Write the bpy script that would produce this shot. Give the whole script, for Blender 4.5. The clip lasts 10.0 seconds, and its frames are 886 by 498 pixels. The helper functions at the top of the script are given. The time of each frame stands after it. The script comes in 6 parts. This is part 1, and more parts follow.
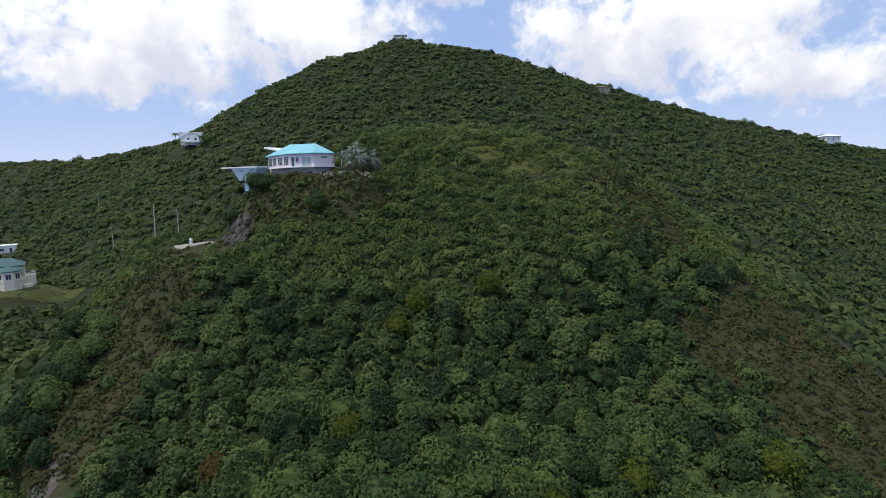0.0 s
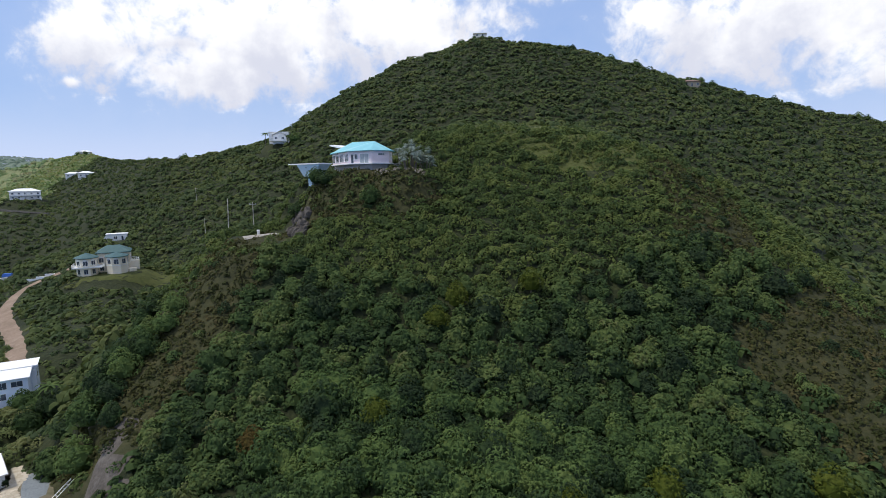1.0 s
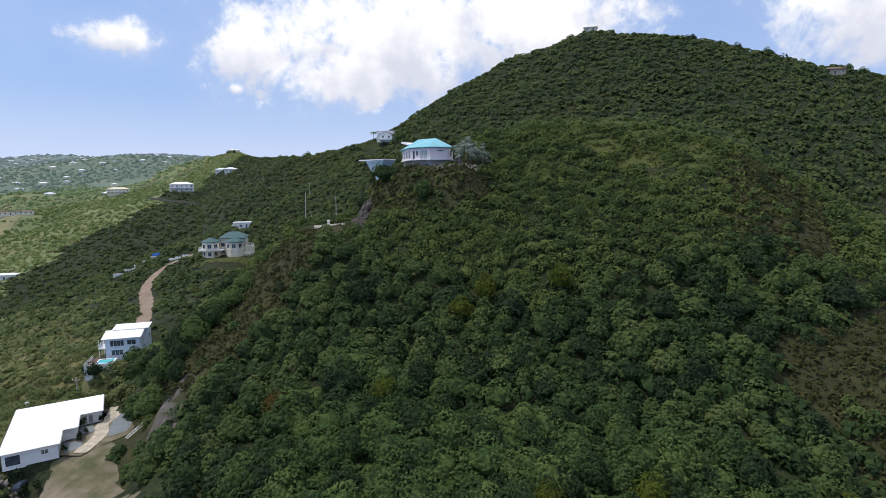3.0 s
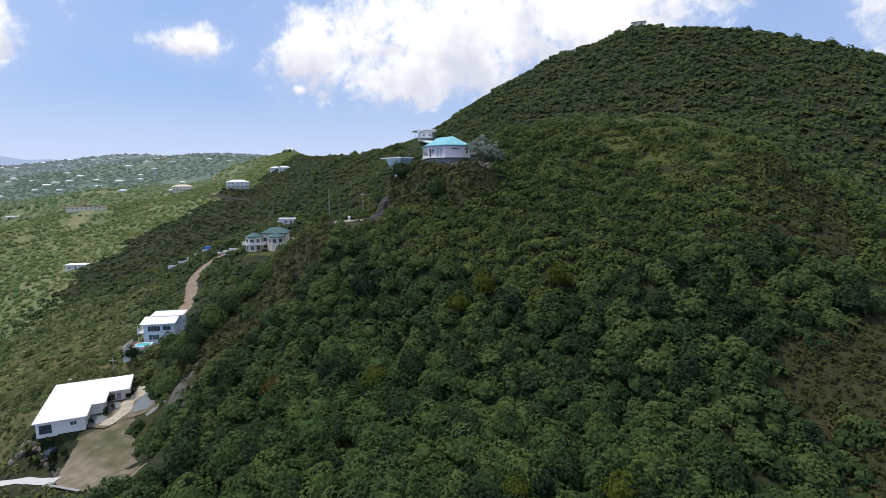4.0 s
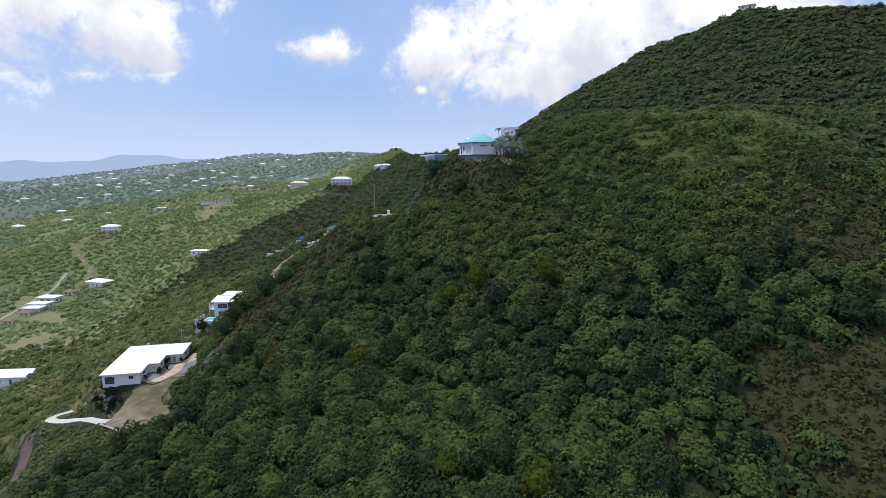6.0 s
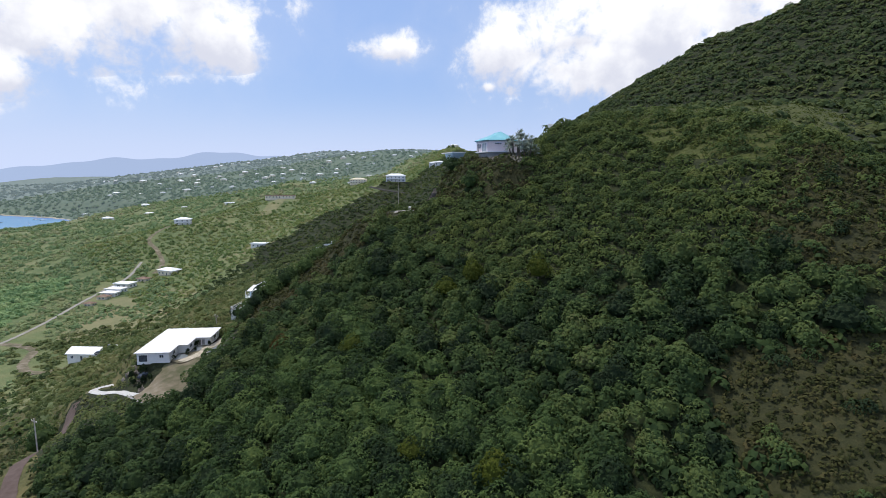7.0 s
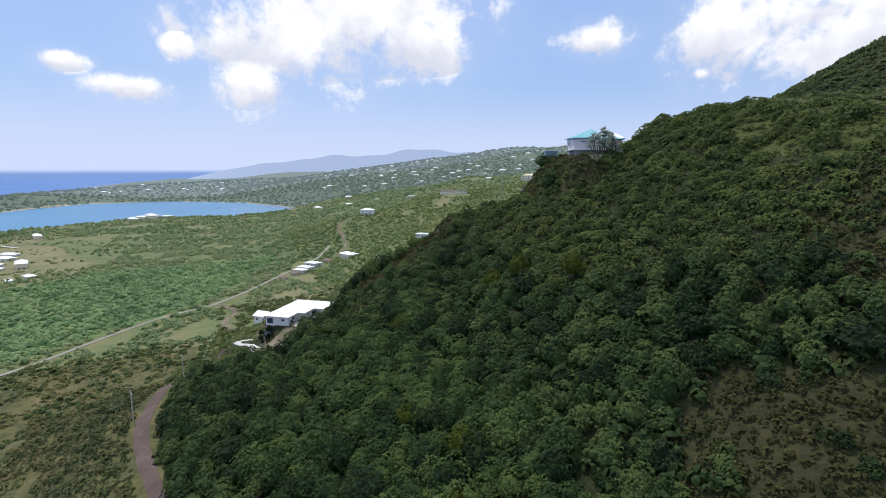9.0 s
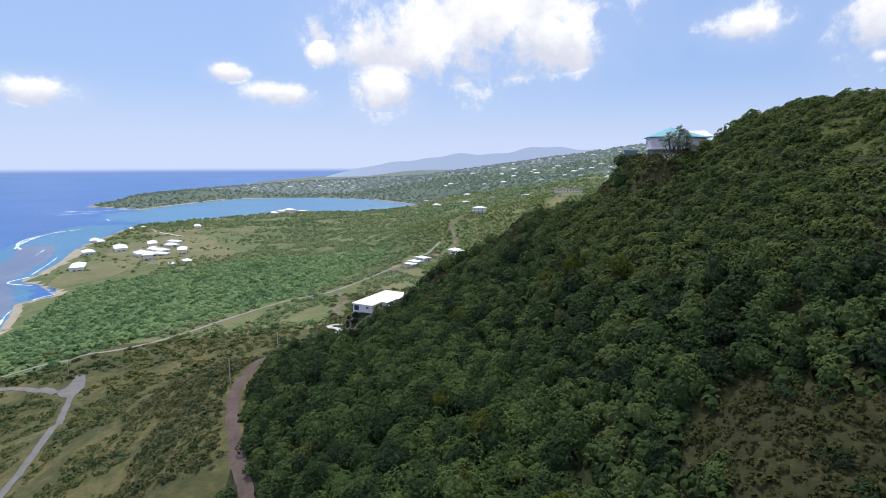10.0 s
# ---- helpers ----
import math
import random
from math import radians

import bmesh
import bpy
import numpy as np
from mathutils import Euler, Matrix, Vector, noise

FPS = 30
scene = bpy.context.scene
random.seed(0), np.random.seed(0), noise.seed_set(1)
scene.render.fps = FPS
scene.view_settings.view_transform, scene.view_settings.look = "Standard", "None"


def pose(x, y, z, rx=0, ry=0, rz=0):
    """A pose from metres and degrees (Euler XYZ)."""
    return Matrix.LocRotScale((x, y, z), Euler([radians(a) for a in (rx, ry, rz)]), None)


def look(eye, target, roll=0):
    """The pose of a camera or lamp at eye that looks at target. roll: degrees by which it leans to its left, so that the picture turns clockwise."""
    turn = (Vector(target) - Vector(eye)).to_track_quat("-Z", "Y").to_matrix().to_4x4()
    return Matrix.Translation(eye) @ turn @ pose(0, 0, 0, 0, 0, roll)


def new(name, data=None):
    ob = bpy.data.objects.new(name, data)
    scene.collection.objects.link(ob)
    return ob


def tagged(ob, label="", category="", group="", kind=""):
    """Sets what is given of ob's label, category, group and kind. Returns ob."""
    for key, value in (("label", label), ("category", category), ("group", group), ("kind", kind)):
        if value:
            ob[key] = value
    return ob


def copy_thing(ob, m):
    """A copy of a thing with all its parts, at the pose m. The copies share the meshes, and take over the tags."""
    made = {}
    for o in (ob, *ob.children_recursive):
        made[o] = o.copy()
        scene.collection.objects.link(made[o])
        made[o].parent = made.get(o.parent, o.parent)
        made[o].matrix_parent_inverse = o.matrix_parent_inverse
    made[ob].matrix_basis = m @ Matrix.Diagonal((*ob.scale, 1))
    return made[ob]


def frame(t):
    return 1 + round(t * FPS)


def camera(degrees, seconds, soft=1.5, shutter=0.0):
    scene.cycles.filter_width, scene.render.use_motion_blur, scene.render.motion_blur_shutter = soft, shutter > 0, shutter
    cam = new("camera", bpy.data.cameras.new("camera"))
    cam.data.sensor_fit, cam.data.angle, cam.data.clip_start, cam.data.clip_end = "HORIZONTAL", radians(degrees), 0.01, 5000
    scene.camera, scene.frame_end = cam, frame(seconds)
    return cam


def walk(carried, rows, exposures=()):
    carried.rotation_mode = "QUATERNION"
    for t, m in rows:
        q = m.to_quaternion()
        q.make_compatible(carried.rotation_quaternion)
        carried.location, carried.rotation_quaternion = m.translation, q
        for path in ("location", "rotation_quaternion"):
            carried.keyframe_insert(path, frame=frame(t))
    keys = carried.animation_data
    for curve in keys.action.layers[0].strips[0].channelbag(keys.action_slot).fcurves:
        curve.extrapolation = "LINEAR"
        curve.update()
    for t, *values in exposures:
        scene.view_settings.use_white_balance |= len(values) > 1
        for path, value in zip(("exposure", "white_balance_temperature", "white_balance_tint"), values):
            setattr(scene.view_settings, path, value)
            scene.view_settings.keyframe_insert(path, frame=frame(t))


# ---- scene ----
cam = camera(79.1, 10.0, 0.6)
ROWS = [
    (0, 0.00, 0.00, 100.00, 0.00, -7.53, 1.20),
    (0.5, 3.92, -0.40, 99.75, 5.51, -7.53, 1.14),
    (1, 7.74, -0.62, 99.46, 9.16, -7.51, 0.83),
    (1.5, 11.62, -0.73, 99.20, 12.79, -7.47, 0.62),
    (2, 15.73, -0.71, 98.99, 15.83, -7.48, 0.45),
    (2.5, 20.11, -0.44, 98.83, 19.14, -7.51, 0.37),
    (4, 34.80, 2.79, 98.31, 28.38, -7.65, 0.17),
    (4.5, 39.96, 4.39, 98.15, 30.79, -7.70, 0.17),
    (5, 45.26, 6.33, 98.00, 33.27, -7.70, 0.16),
    (5.5, 50.54, 8.52, 97.90, 37.30, -7.74, 0.13),
    (7, 67.42, 18.25, 98.01, 47.64, -8.17, -0.08),
    (7.5, 73.13, 22.18, 98.12, 52.81, -8.29, -0.16),
    (8, 78.47, 26.50, 98.25, 57.38, -8.44, -0.27),
    (8.5, 83.82, 31.44, 98.43, 61.89, -8.58, -0.26),
    (9, 88.98, 37.01, 98.64, 67.80, -8.66, -0.10),
    (9.5, 93.87, 42.93, 98.91, 74.30, -8.78, 0.07),
    (10, 98.33, 48.65, 99.25, 80.96, -8.87, 0.09),
]
walk(cam, [(t, pose(x, y, z, 90 + pitch, roll, yaw)) for t, x, y, z, yaw, pitch, roll in ROWS])

# ---- sky, clouds and sun ----
SUN_TO = Vector((-0.46, -0.12, 0.88)).normalized()
world = bpy.data.worlds.new("sky")
scene.world = world
world.use_nodes = True
wt = world.node_tree
wt.nodes.clear()


def wnode(kind, **sets):
    n = wt.nodes.new(kind)
    for k, v in sets.items():
        setattr(n, k, v)
    return n


def wmath(op, a, b=None, c=None):
    n = wnode("ShaderNodeMath", operation=op)
    for i, v in enumerate((a, b, c)):
        if v is None:
            continue
        if isinstance(v, (int, float)):
            n.inputs[i].default_value = v
        else:
            wt.links.new(v, n.inputs[i])
    return n.outputs[0]


def wmix(fac, a, b):
    n = wnode("ShaderNodeMix", data_type="RGBA")
    for sock, v in ((n.inputs[0], fac), (n.inputs[6], a), (n.inputs[7], b)):
        if isinstance(v, tuple):
            sock.default_value = (*v, 1)
        elif isinstance(v, (int, float)):
            sock.default_value = v
        else:
            wt.links.new(v, sock)
    return n.outputs[2]


def wsmooth(v, lo, hi):
    n = wnode("ShaderNodeMapRange", interpolation_type="SMOOTHSTEP")
    wt.links.new(v, n.inputs[0])
    n.inputs[1].default_value, n.inputs[2].default_value = lo, hi
    return n.outputs[0]


# clouds: azimuth (left of +y), elevation, half width and half height in degrees
CLOUDS = [
    (26, 14.0, 17, 6.5), (41, 12.0, 5, 4.5), (14, 15.0, 12, 6), (33, 9.5, 7, 3.0),
    (-24, 13.5, 17, 6.5), (-33, 8.5, 9, 3.2), (-2, 19.5, 9, 2.5),
    (52, 12.2, 3.6, 1.7), (43, 8.6, 0.9, 0.7),
    (77, 14.5, 13, 6.0), (83, 12.0, 10, 4.2), (69, 12.0, 5, 3.0), (87, 7.8, 4.5, 2.4),
    (93, 10.9, 1.9, 1.3), (102, 8.8, 2.0, 0.9), (97, 7.0, 3.4, 1.2), (117, 6.2, 3.0, 1.3),
    # The last four, high and out of view, are added to whiten the fill light.
    (-60, 14, 22, 6), (150, 16, 20, 7), (-110, 20, 25, 9), (0, 48, 70, 14), (130, 45, 60, 13), (-125, 48, 55, 14), (40, 76, 170, 11),
]
geo = wnode("ShaderNodeTexCoord")
sep = wnode("ShaderNodeSeparateXYZ")
wt.links.new(geo.outputs["Generated"], sep.inputs[0])
az = wmath("MULTIPLY", wmath("ARCTAN2", wmath("MULTIPLY", sep.outputs[0], -1.0), sep.outputs[1]), 57.2958)
el = wmath("MULTIPLY", wmath("ARCSINE", sep.outputs[2]), 57.2958)
angles = wnode("ShaderNodeCombineXYZ")
wt.links.new(az, angles.inputs[0])
wt.links.new(el, angles.inputs[1])
mass, weight, height = None, None, None
for a, b, w, h in CLOUDS:
    n = wnode("ShaderNodeVectorMath", operation="SUBTRACT")
    wt.links.new(angles.outputs[0], n.inputs[0])
    n.inputs[1].default_value = (a, b, 0)
    m = wnode("ShaderNodeVectorMath", operation="MULTIPLY")
    wt.links.new(n.outputs[0], m.inputs[0])
    m.inputs[1].default_value = (1 / w, 1 / h, 0)
    k = wnode("ShaderNodeVectorMath", operation="LENGTH")
    wt.links.new(m.outputs[0], k.inputs[0])
    e = wmath("SUBTRACT", 1.0, k.outputs["Value"])
    mass = e if mass is None else wmath("SMOOTH_MAX", mass, e, 0.15)
    parts = wnode("ShaderNodeSeparateXYZ")
    wt.links.new(m.outputs[0], parts.inputs[0])
    w_in = wmath("MAXIMUM", e, 0.0)
    lift = wmath("MULTIPLY", w_in, parts.outputs[1])
    weight = wmath("ADD", w_in, 0.02) if weight is None else wmath("ADD", weight, w_in)
    height = lift if height is None else wmath("ADD", height, lift)


def wnoise(scale, detail, rough=0.55, dist=0.0):
    n = wnode("ShaderNodeTexNoise")
    n.inputs["Scale"].default_value, n.inputs["Detail"].default_value = scale, detail
    n.inputs["Roughness"].default_value, n.inputs["Distortion"].default_value = rough, dist
    wt.links.new(geo.outputs["Generated"], n.inputs["Vector"])
    return n.outputs["Fac"]


billow = wmath("SUBTRACT", wmath("ADD", wmath("MULTIPLY", wnoise(11, 8, 0.58, 0.4), 1.7), wmath("MULTIPLY", wnoise(38, 6, 0.6, 0.3), 0.75)), 1.27)
thick = wmath("ADD", wmath("MULTIPLY", mass, 1.2), wmath("MULTIPLY", billow, 1.75))
cover = wsmooth(thick, -0.22, 0.60)
veil = wmath("MULTIPLY", wsmooth(wmath("ADD", mass, wmath("MULTIPLY", billow, 0.6)), -0.9, 0.3), 0.14)
sky = wnode("ShaderNodeTexSky", sky_type="NISHITA", sun_disc=False)
sky.sun_elevation = math.asin(SUN_TO.z)
sky.sun_rotation = math.atan2(SUN_TO.x, SUN_TO.y)
sky.air_density, sky.dust_density, sky.ozone_density = 1.0, 1.2, 2.0
strength = wnode("ShaderNodeVectorMath", operation="SCALE")
wt.links.new(sky.outputs[0], strength.inputs[0])
strength.inputs[3].default_value = 0.10
level = wmath("DIVIDE", height, weight)
shade = wsmooth(wmath("ADD", level, wmath("MULTIPLY", wmath("SUBTRACT", wnoise(14, 6), 0.5), 2.2)), -0.70, 0.38)
cloud_colour = wmix(shade, (0.73, 0.75, 0.86), (1.10, 1.10, 1.12))
haze = wsmooth(el, 9.0, -0.5)
blue = wmix(0.6, strength.outputs[0], (0.40, 0.60, 1.09))
clear = wmix(wmath("MULTIPLY", haze, 0.9), blue, (0.66, 0.76, 1.02))
lit = wmix(wmath("MULTIPLY", cover, 0.97), wmix(veil, clear, (0.85, 0.87, 0.95)), cloud_colour)
below = wsmooth(el, -0.15, -0.7)
final = wmix(below, lit, (0.22, 0.36, 0.74))
bg = wnode("ShaderNodeBackground")
wt.links.new(final, bg.inputs[0])
bg.inputs[1].default_value = 1.0
out = wnode("ShaderNodeOutputWorld")
wt.links.new(bg.outputs[0], out.inputs[0])

sun = new("sun", bpy.data.lights.new("sun", "SUN"))
sun.data.energy, sun.data.angle, sun.data.color = 2.7, radians(6), (1.0, 0.95, 0.87)
sun.matrix_world = look(SUN_TO * 900, (0, 0, 0))

# ---- materials ----
def material(name, stops, scale=1.0, detail=5, rough=0.8, bump=0.0, bump_scale=6.0, second=None, metal=0.0, spec=0.3, space="pos", island=0.0, objrand=0.0, tone=0.0):
    """A principled material: colours along a noise, a second, wider noise that shifts it, relief, and random tones."""
    m = bpy.data.materials.new(name)
    m.use_nodes = True
    t = m.node_tree
    b = t.nodes["Principled BSDF"]
    b.inputs["Roughness"].default_value, b.inputs["Metallic"].default_value = rough, metal
    b.inputs["Specular IOR Level"].default_value = spec
    if space == "pos":
        vec = t.nodes.new("ShaderNodeNewGeometry").outputs["Position"]
    else:
        vec = t.nodes.new("ShaderNodeTexCoord").outputs["Object"]

    def noise_node(s, d):
        n = t.nodes.new("ShaderNodeTexNoise")
        n.inputs["Scale"].default_value, n.inputs["Detail"].default_value = s, d
        t.links.new(vec, n.inputs["Vector"])
        return n.outputs["Fac"]

    def mth(op, a, c):
        n = t.nodes.new("ShaderNodeMath")
        n.operation = op
        for i, v in enumerate((a, c)):
            if isinstance(v, (int, float)):
                n.inputs[i].default_value = v
            else:
                t.links.new(v, n.inputs[i])
        return n.outputs[0]

    fac = noise_node(scale, detail)
    if second:
        fac = mth("ADD", mth("MULTIPLY", fac, 1 - second[1]), mth("MULTIPLY", noise_node(second[0], 3), second[1]))
    if island:
        fac = mth("ADD", fac, mth("MULTIPLY", mth("SUBTRACT", t.nodes.new("ShaderNodeNewGeometry").outputs["Random Per Island"], 0.5), island))
    if objrand:
        fac = mth("ADD", fac, mth("MULTIPLY", mth("SUBTRACT", t.nodes.new("ShaderNodeObjectInfo").outputs["Random"], 0.5), objrand))
    if tone:
        own = t.nodes.new("ShaderNodeAttribute")
        own.attribute_name = "tone"
        fac = mth("ADD", fac, mth("MULTIPLY", mth("SUBTRACT", own.outputs["Fac"], 0.5), tone))
    ramp = t.nodes.new("ShaderNodeValToRGB")
    els = ramp.color_ramp.elements
    while len(els) < len(stops):
        els.new(0.5)
    for e, (p, c) in zip(els, stops):
        e.position, e.color = p, (*c, 1)
    t.links.new(fac, ramp.inputs[0])
    t.links.new(ramp.outputs[0], b.inputs["Base Color"])
    if bump:
        n = t.nodes.new("ShaderNodeBump")
        n.inputs["Strength"].default_value = bump
        n.inputs["Distance"].default_value = 0.4 / bump_scale
        t.links.new(noise_node(bump_scale, 6), n.inputs["Height"])
        t.links.new(n.outputs[0], b.inputs["Normal"])
    return m


def leafy(name, stops, scale=0.22, island=0.5, objrand=0.0, rough=0.7, second=None, tone=0.0):
    m = material(name, stops, scale, 3, rough, 0, 6, second, 0, 0.10, "pos", island, objrand, tone)
    b = m.node_tree.nodes["Principled BSDF"]
    out = m.node_tree.nodes["Material Output"]
    tr = m.node_tree.nodes.new("ShaderNodeBsdfTranslucent")
    ramp = next(n for n in m.node_tree.nodes if n.type == "VALTORGB")
    m.node_tree.links.new(ramp.outputs[0], tr.inputs[0])
    mix = m.node_tree.nodes.new("ShaderNodeMixShader")
    mix.inputs[0].default_value = 0.32
    m.node_tree.links.new(b.outputs[0], mix.inputs[1])
    m.node_tree.links.new(tr.outputs[0], mix.inputs[2])
    m.node_tree.links.new(mix.outputs[0], out.inputs[0])
    return m


LEAF = leafy("broad_leaf", [(0.16, (0.025, 0.043, 0.019)), (0.36, (0.042, 0.073, 0.025)), (0.54, (0.064, 0.105, 0.033)), (0.72, (0.088, 0.137, 0.041)), (0.90, (0.118, 0.163, 0.048))], 0.5, 0.22, objrand=0.75)
SCRUB = leafy("scrub_leaf", [(0.16, (0.025, 0.042, 0.019)), (0.36, (0.042, 0.071, 0.025)), (0.52, (0.060, 0.098, 0.032)), (0.70, (0.086, 0.125, 0.040)), (0.86, (0.112, 0.146, 0.045)), (1.0, (0.116, 0.125, 0.051))], 0.35, 0.22, second=(0.035, 0.3), tone=0.7)
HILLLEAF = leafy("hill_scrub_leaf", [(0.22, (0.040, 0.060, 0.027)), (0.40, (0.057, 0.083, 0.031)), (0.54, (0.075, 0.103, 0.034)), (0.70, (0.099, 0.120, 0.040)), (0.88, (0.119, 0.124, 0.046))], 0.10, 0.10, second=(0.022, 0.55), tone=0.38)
DRY = leafy("dry_brush_leaf", [(0.28, (0.038, 0.046, 0.014)), (0.5, (0.059, 0.063, 0.021)), (0.68, (0.078, 0.077, 0.028)), (0.85, (0.093, 0.079, 0.033))], 0.15, 0.25, tone=0.4)
# Paler than real leaves: sunshine and haze on the plain put into the colour.
FAR = leafy("sunlit_hazy_canopy_leaf", [(0.24, (0.144, 0.224, 0.103)), (0.42, (0.201, 0.282, 0.127)), (0.56, (0.256, 0.316, 0.144)), (0.68, (0.312, 0.334, 0.168)), (0.82, (0.316, 0.293, 0.179))], 0.02, 0.12, second=(0.007, 0.55), tone=0.35)
BARK = material("bark", [(0.3, (0.09, 0.075, 0.055)), (0.7, (0.2, 0.17, 0.14))], 3, 5, 0.9, 0.4, 12)
# Soil and litter, darkened further for the shade in gaps between crowns.
GROUND = material("shaded_soil_and_litter", [(0.34, (0.008, 0.013, 0.005)), (0.44, (0.016, 0.022, 0.007)), (0.54, (0.026, 0.034, 0.011)), (0.66, (0.040, 0.044, 0.015))], 1.1, 10, 0.95, 1.0, 1.4, (0.12, 0.35))
SEA = material("sea_water", [(0.3, (0.010, 0.105, 0.36)), (0.7, (0.020, 0.145, 0.44))], 0.003, 4, 0.32, 0.35, 0.2, None, 0, 0.3)
WHITE = material("white_paint", [(0.3, (0.74, 0.74, 0.73)), (0.7, (0.84, 0.84, 0.83))], 0.8, 5, 0.6, 0.05, 10, (5, 0.3), space="obj")
ROOFWHITE = material("white_roof_coating", [(0.3, (0.80, 0.80, 0.80)), (0.7, (0.88, 0.88, 0.88))], 0.5, 5, 0.5, 0.05, 8, (4, 0.3), space="obj")
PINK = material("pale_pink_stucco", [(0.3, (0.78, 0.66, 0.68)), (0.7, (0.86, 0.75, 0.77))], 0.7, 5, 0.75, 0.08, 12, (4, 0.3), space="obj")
TEAL = material("turquoise_sheet_roof", [(0.3, (0.17, 0.46, 0.52)), (0.7, (0.24, 0.55, 0.60))], 0.5, 5, 0.4, 0.03, 8, (5, 0.3), space="obj")
GLASS = material("dark_window_glass", [(0.3, (0.03, 0.04, 0.06)), (0.7, (0.07, 0.09, 0.12))], 0.8, 2, 0.08, 0, 6, None, 0, 0.6, "obj")
GREY = material("grey_concrete", [(0.3, (0.26, 0.26, 0.25)), (0.7, (0.38, 0.37, 0.36))], 1.2, 6, 0.9, 0.2, 10, (6, 0.3))
DIRT = material("pale_dirt", [(0.34, (0.085, 0.090, 0.042)), (0.44, (0.135, 0.118, 0.072)), (0.54, (0.190, 0.158, 0.108)), (0.66, (0.260, 0.222, 0.165))], 0.5, 10, 0.95, 0.6, 3, (0.14, 0.45))

PALE_GLASS = material("curtained_glass", [(0.3, (0.30, 0.34, 0.36)), (0.7, (0.42, 0.46, 0.47))], 1.5, 2, 0.12, 0, 6, None, 0, 0.6, "obj")
PALEBLUE = material("pale_blue_paint", [(0.3, (0.46, 0.60, 0.70)), (0.7, (0.56, 0.69, 0.77))], 0.6, 5, 0.7, 0.08, 10, (4, 0.3), space="obj")
PALEBLUEWHITE = material("bluish_white_paint", [(0.3, (0.62, 0.70, 0.82)), (0.7, (0.72, 0.78, 0.88))], 0.6, 5, 0.7, 0.05, 10, (4, 0.3), space="obj")
CREAM = material("cream_stucco", [(0.3, (0.76, 0.68, 0.54)), (0.7, (0.86, 0.79, 0.66))], 0.6, 5, 0.8, 0.08, 10, (4, 0.3), space="obj")
TAN = material("tan_stucco", [(0.3, (0.38, 0.31, 0.22)), (0.7, (0.48, 0.40, 0.29))], 0.6, 5, 0.8, 0.08, 10, (4, 0.3), space="obj")
SLATE = material("blue_green_roof_tile", [(0.3, (0.041, 0.093, 0.095)), (0.7, (0.063, 0.131, 0.131))], 0.8, 5, 0.6, 0.15, 8, (5, 0.4), space="obj")
CREAMROOF = material("cream_roof", [(0.3, (0.66, 0.58, 0.42)), (0.7, (0.76, 0.68, 0.52))], 0.6, 5, 0.6, 0.05, 8, (4, 0.3), space="obj")
BROWNROOF = material("brown_roof", [(0.3, (0.16, 0.10, 0.07)), (0.7, (0.25, 0.16, 0.11))], 0.6, 5, 0.7, 0.1, 8, (4, 0.3), space="obj")
ORANGEROOF = material("terracotta_roof", [(0.3, (0.36, 0.14, 0.07)), (0.7, (0.48, 0.20, 0.10))], 0.6, 5, 0.7, 0.1, 8, (4, 0.3), space="obj")
POOL = material("pool_water", [(0.3, (0.06, 0.46, 0.52)), (0.7, (0.12, 0.58, 0.62))], 0.8, 3, 0.06, 0.05, 2, None, 0, 0.5)
DECKWOOD = material("weathered_deck_boards", [(0.3, (0.11, 0.06, 0.05)), (0.7, (0.19, 0.11, 0.09))], 2, 5, 0.7, 0.1, 10, space="obj", objrand=0.3)
ASPHALT = material("worn_asphalt", [(0.3, (0.13, 0.125, 0.12)), (0.7, (0.24, 0.23, 0.22))], 0.3, 7, 0.9, 0.1, 3, (2.5, 0.4))
REDDIRT = material("brown_dirt_track", [(0.3, (0.079, 0.053, 0.045)), (0.55, (0.121, 0.088, 0.076)), (0.8, (0.176, 0.133, 0.119))], 0.2, 7, 0.95, 0.3, 2, (1.2, 0.4))
GRAVEL = material("blue_grey_gravel", [(0.3, (0.13, 0.15, 0.16)), (0.7, (0.23, 0.25, 0.26))], 3, 7, 0.95, 0.5, 14, (0.5, 0.3))
PAVER = material("cream_flagstone", [(0.3, (0.384, 0.328, 0.244)), (0.7, (0.528, 0.468, 0.370))], 1.2, 6, 0.85, 0.2, 8, (5, 0.4), objrand=0.4)
STONE = material("pale_rock", [(0.3, (0.139, 0.119, 0.096)), (0.7, (0.277, 0.244, 0.205))], 1.4, 7, 0.9, 0.5, 5, (0.4, 0.3), objrand=0.4)
ROCKFACE = material("grey_brown_rock_face", [(0.3, (0.050, 0.044, 0.039)), (0.5, (0.088, 0.077, 0.066)), (0.8, (0.154, 0.143, 0.127))], 0.5, 9, 0.95, 0.9, 1.2, (2.5, 0.4))
TIMBER = material("weathered_pole_timber", [(0.3, (0.330, 0.300, 0.255)), (0.7, (0.540, 0.495, 0.435))], 2, 6, 0.9, 0.2, 10)
LAWN = material("mown_dry_grass", [(0.3, (0.137, 0.150, 0.068)), (0.55, (0.202, 0.193, 0.096)), (0.8, (0.278, 0.231, 0.136))], 0.03, 9, 0.95, 0.3, 1, (0.2, 0.35))
SAND = material("beach_sand", [(0.3, (0.33, 0.28, 0.21)), (0.7, (0.46, 0.41, 0.32))], 0.05, 6, 0.95, 0.1, 1, (0.5, 0.3))
FOAM = material("white_surf", [(0.3, (0.55, 0.68, 0.72)), (0.7, (0.85, 0.88, 0.88))], 0.06, 6, 0.7, 0.3, 0.5, (0.25, 0.4))
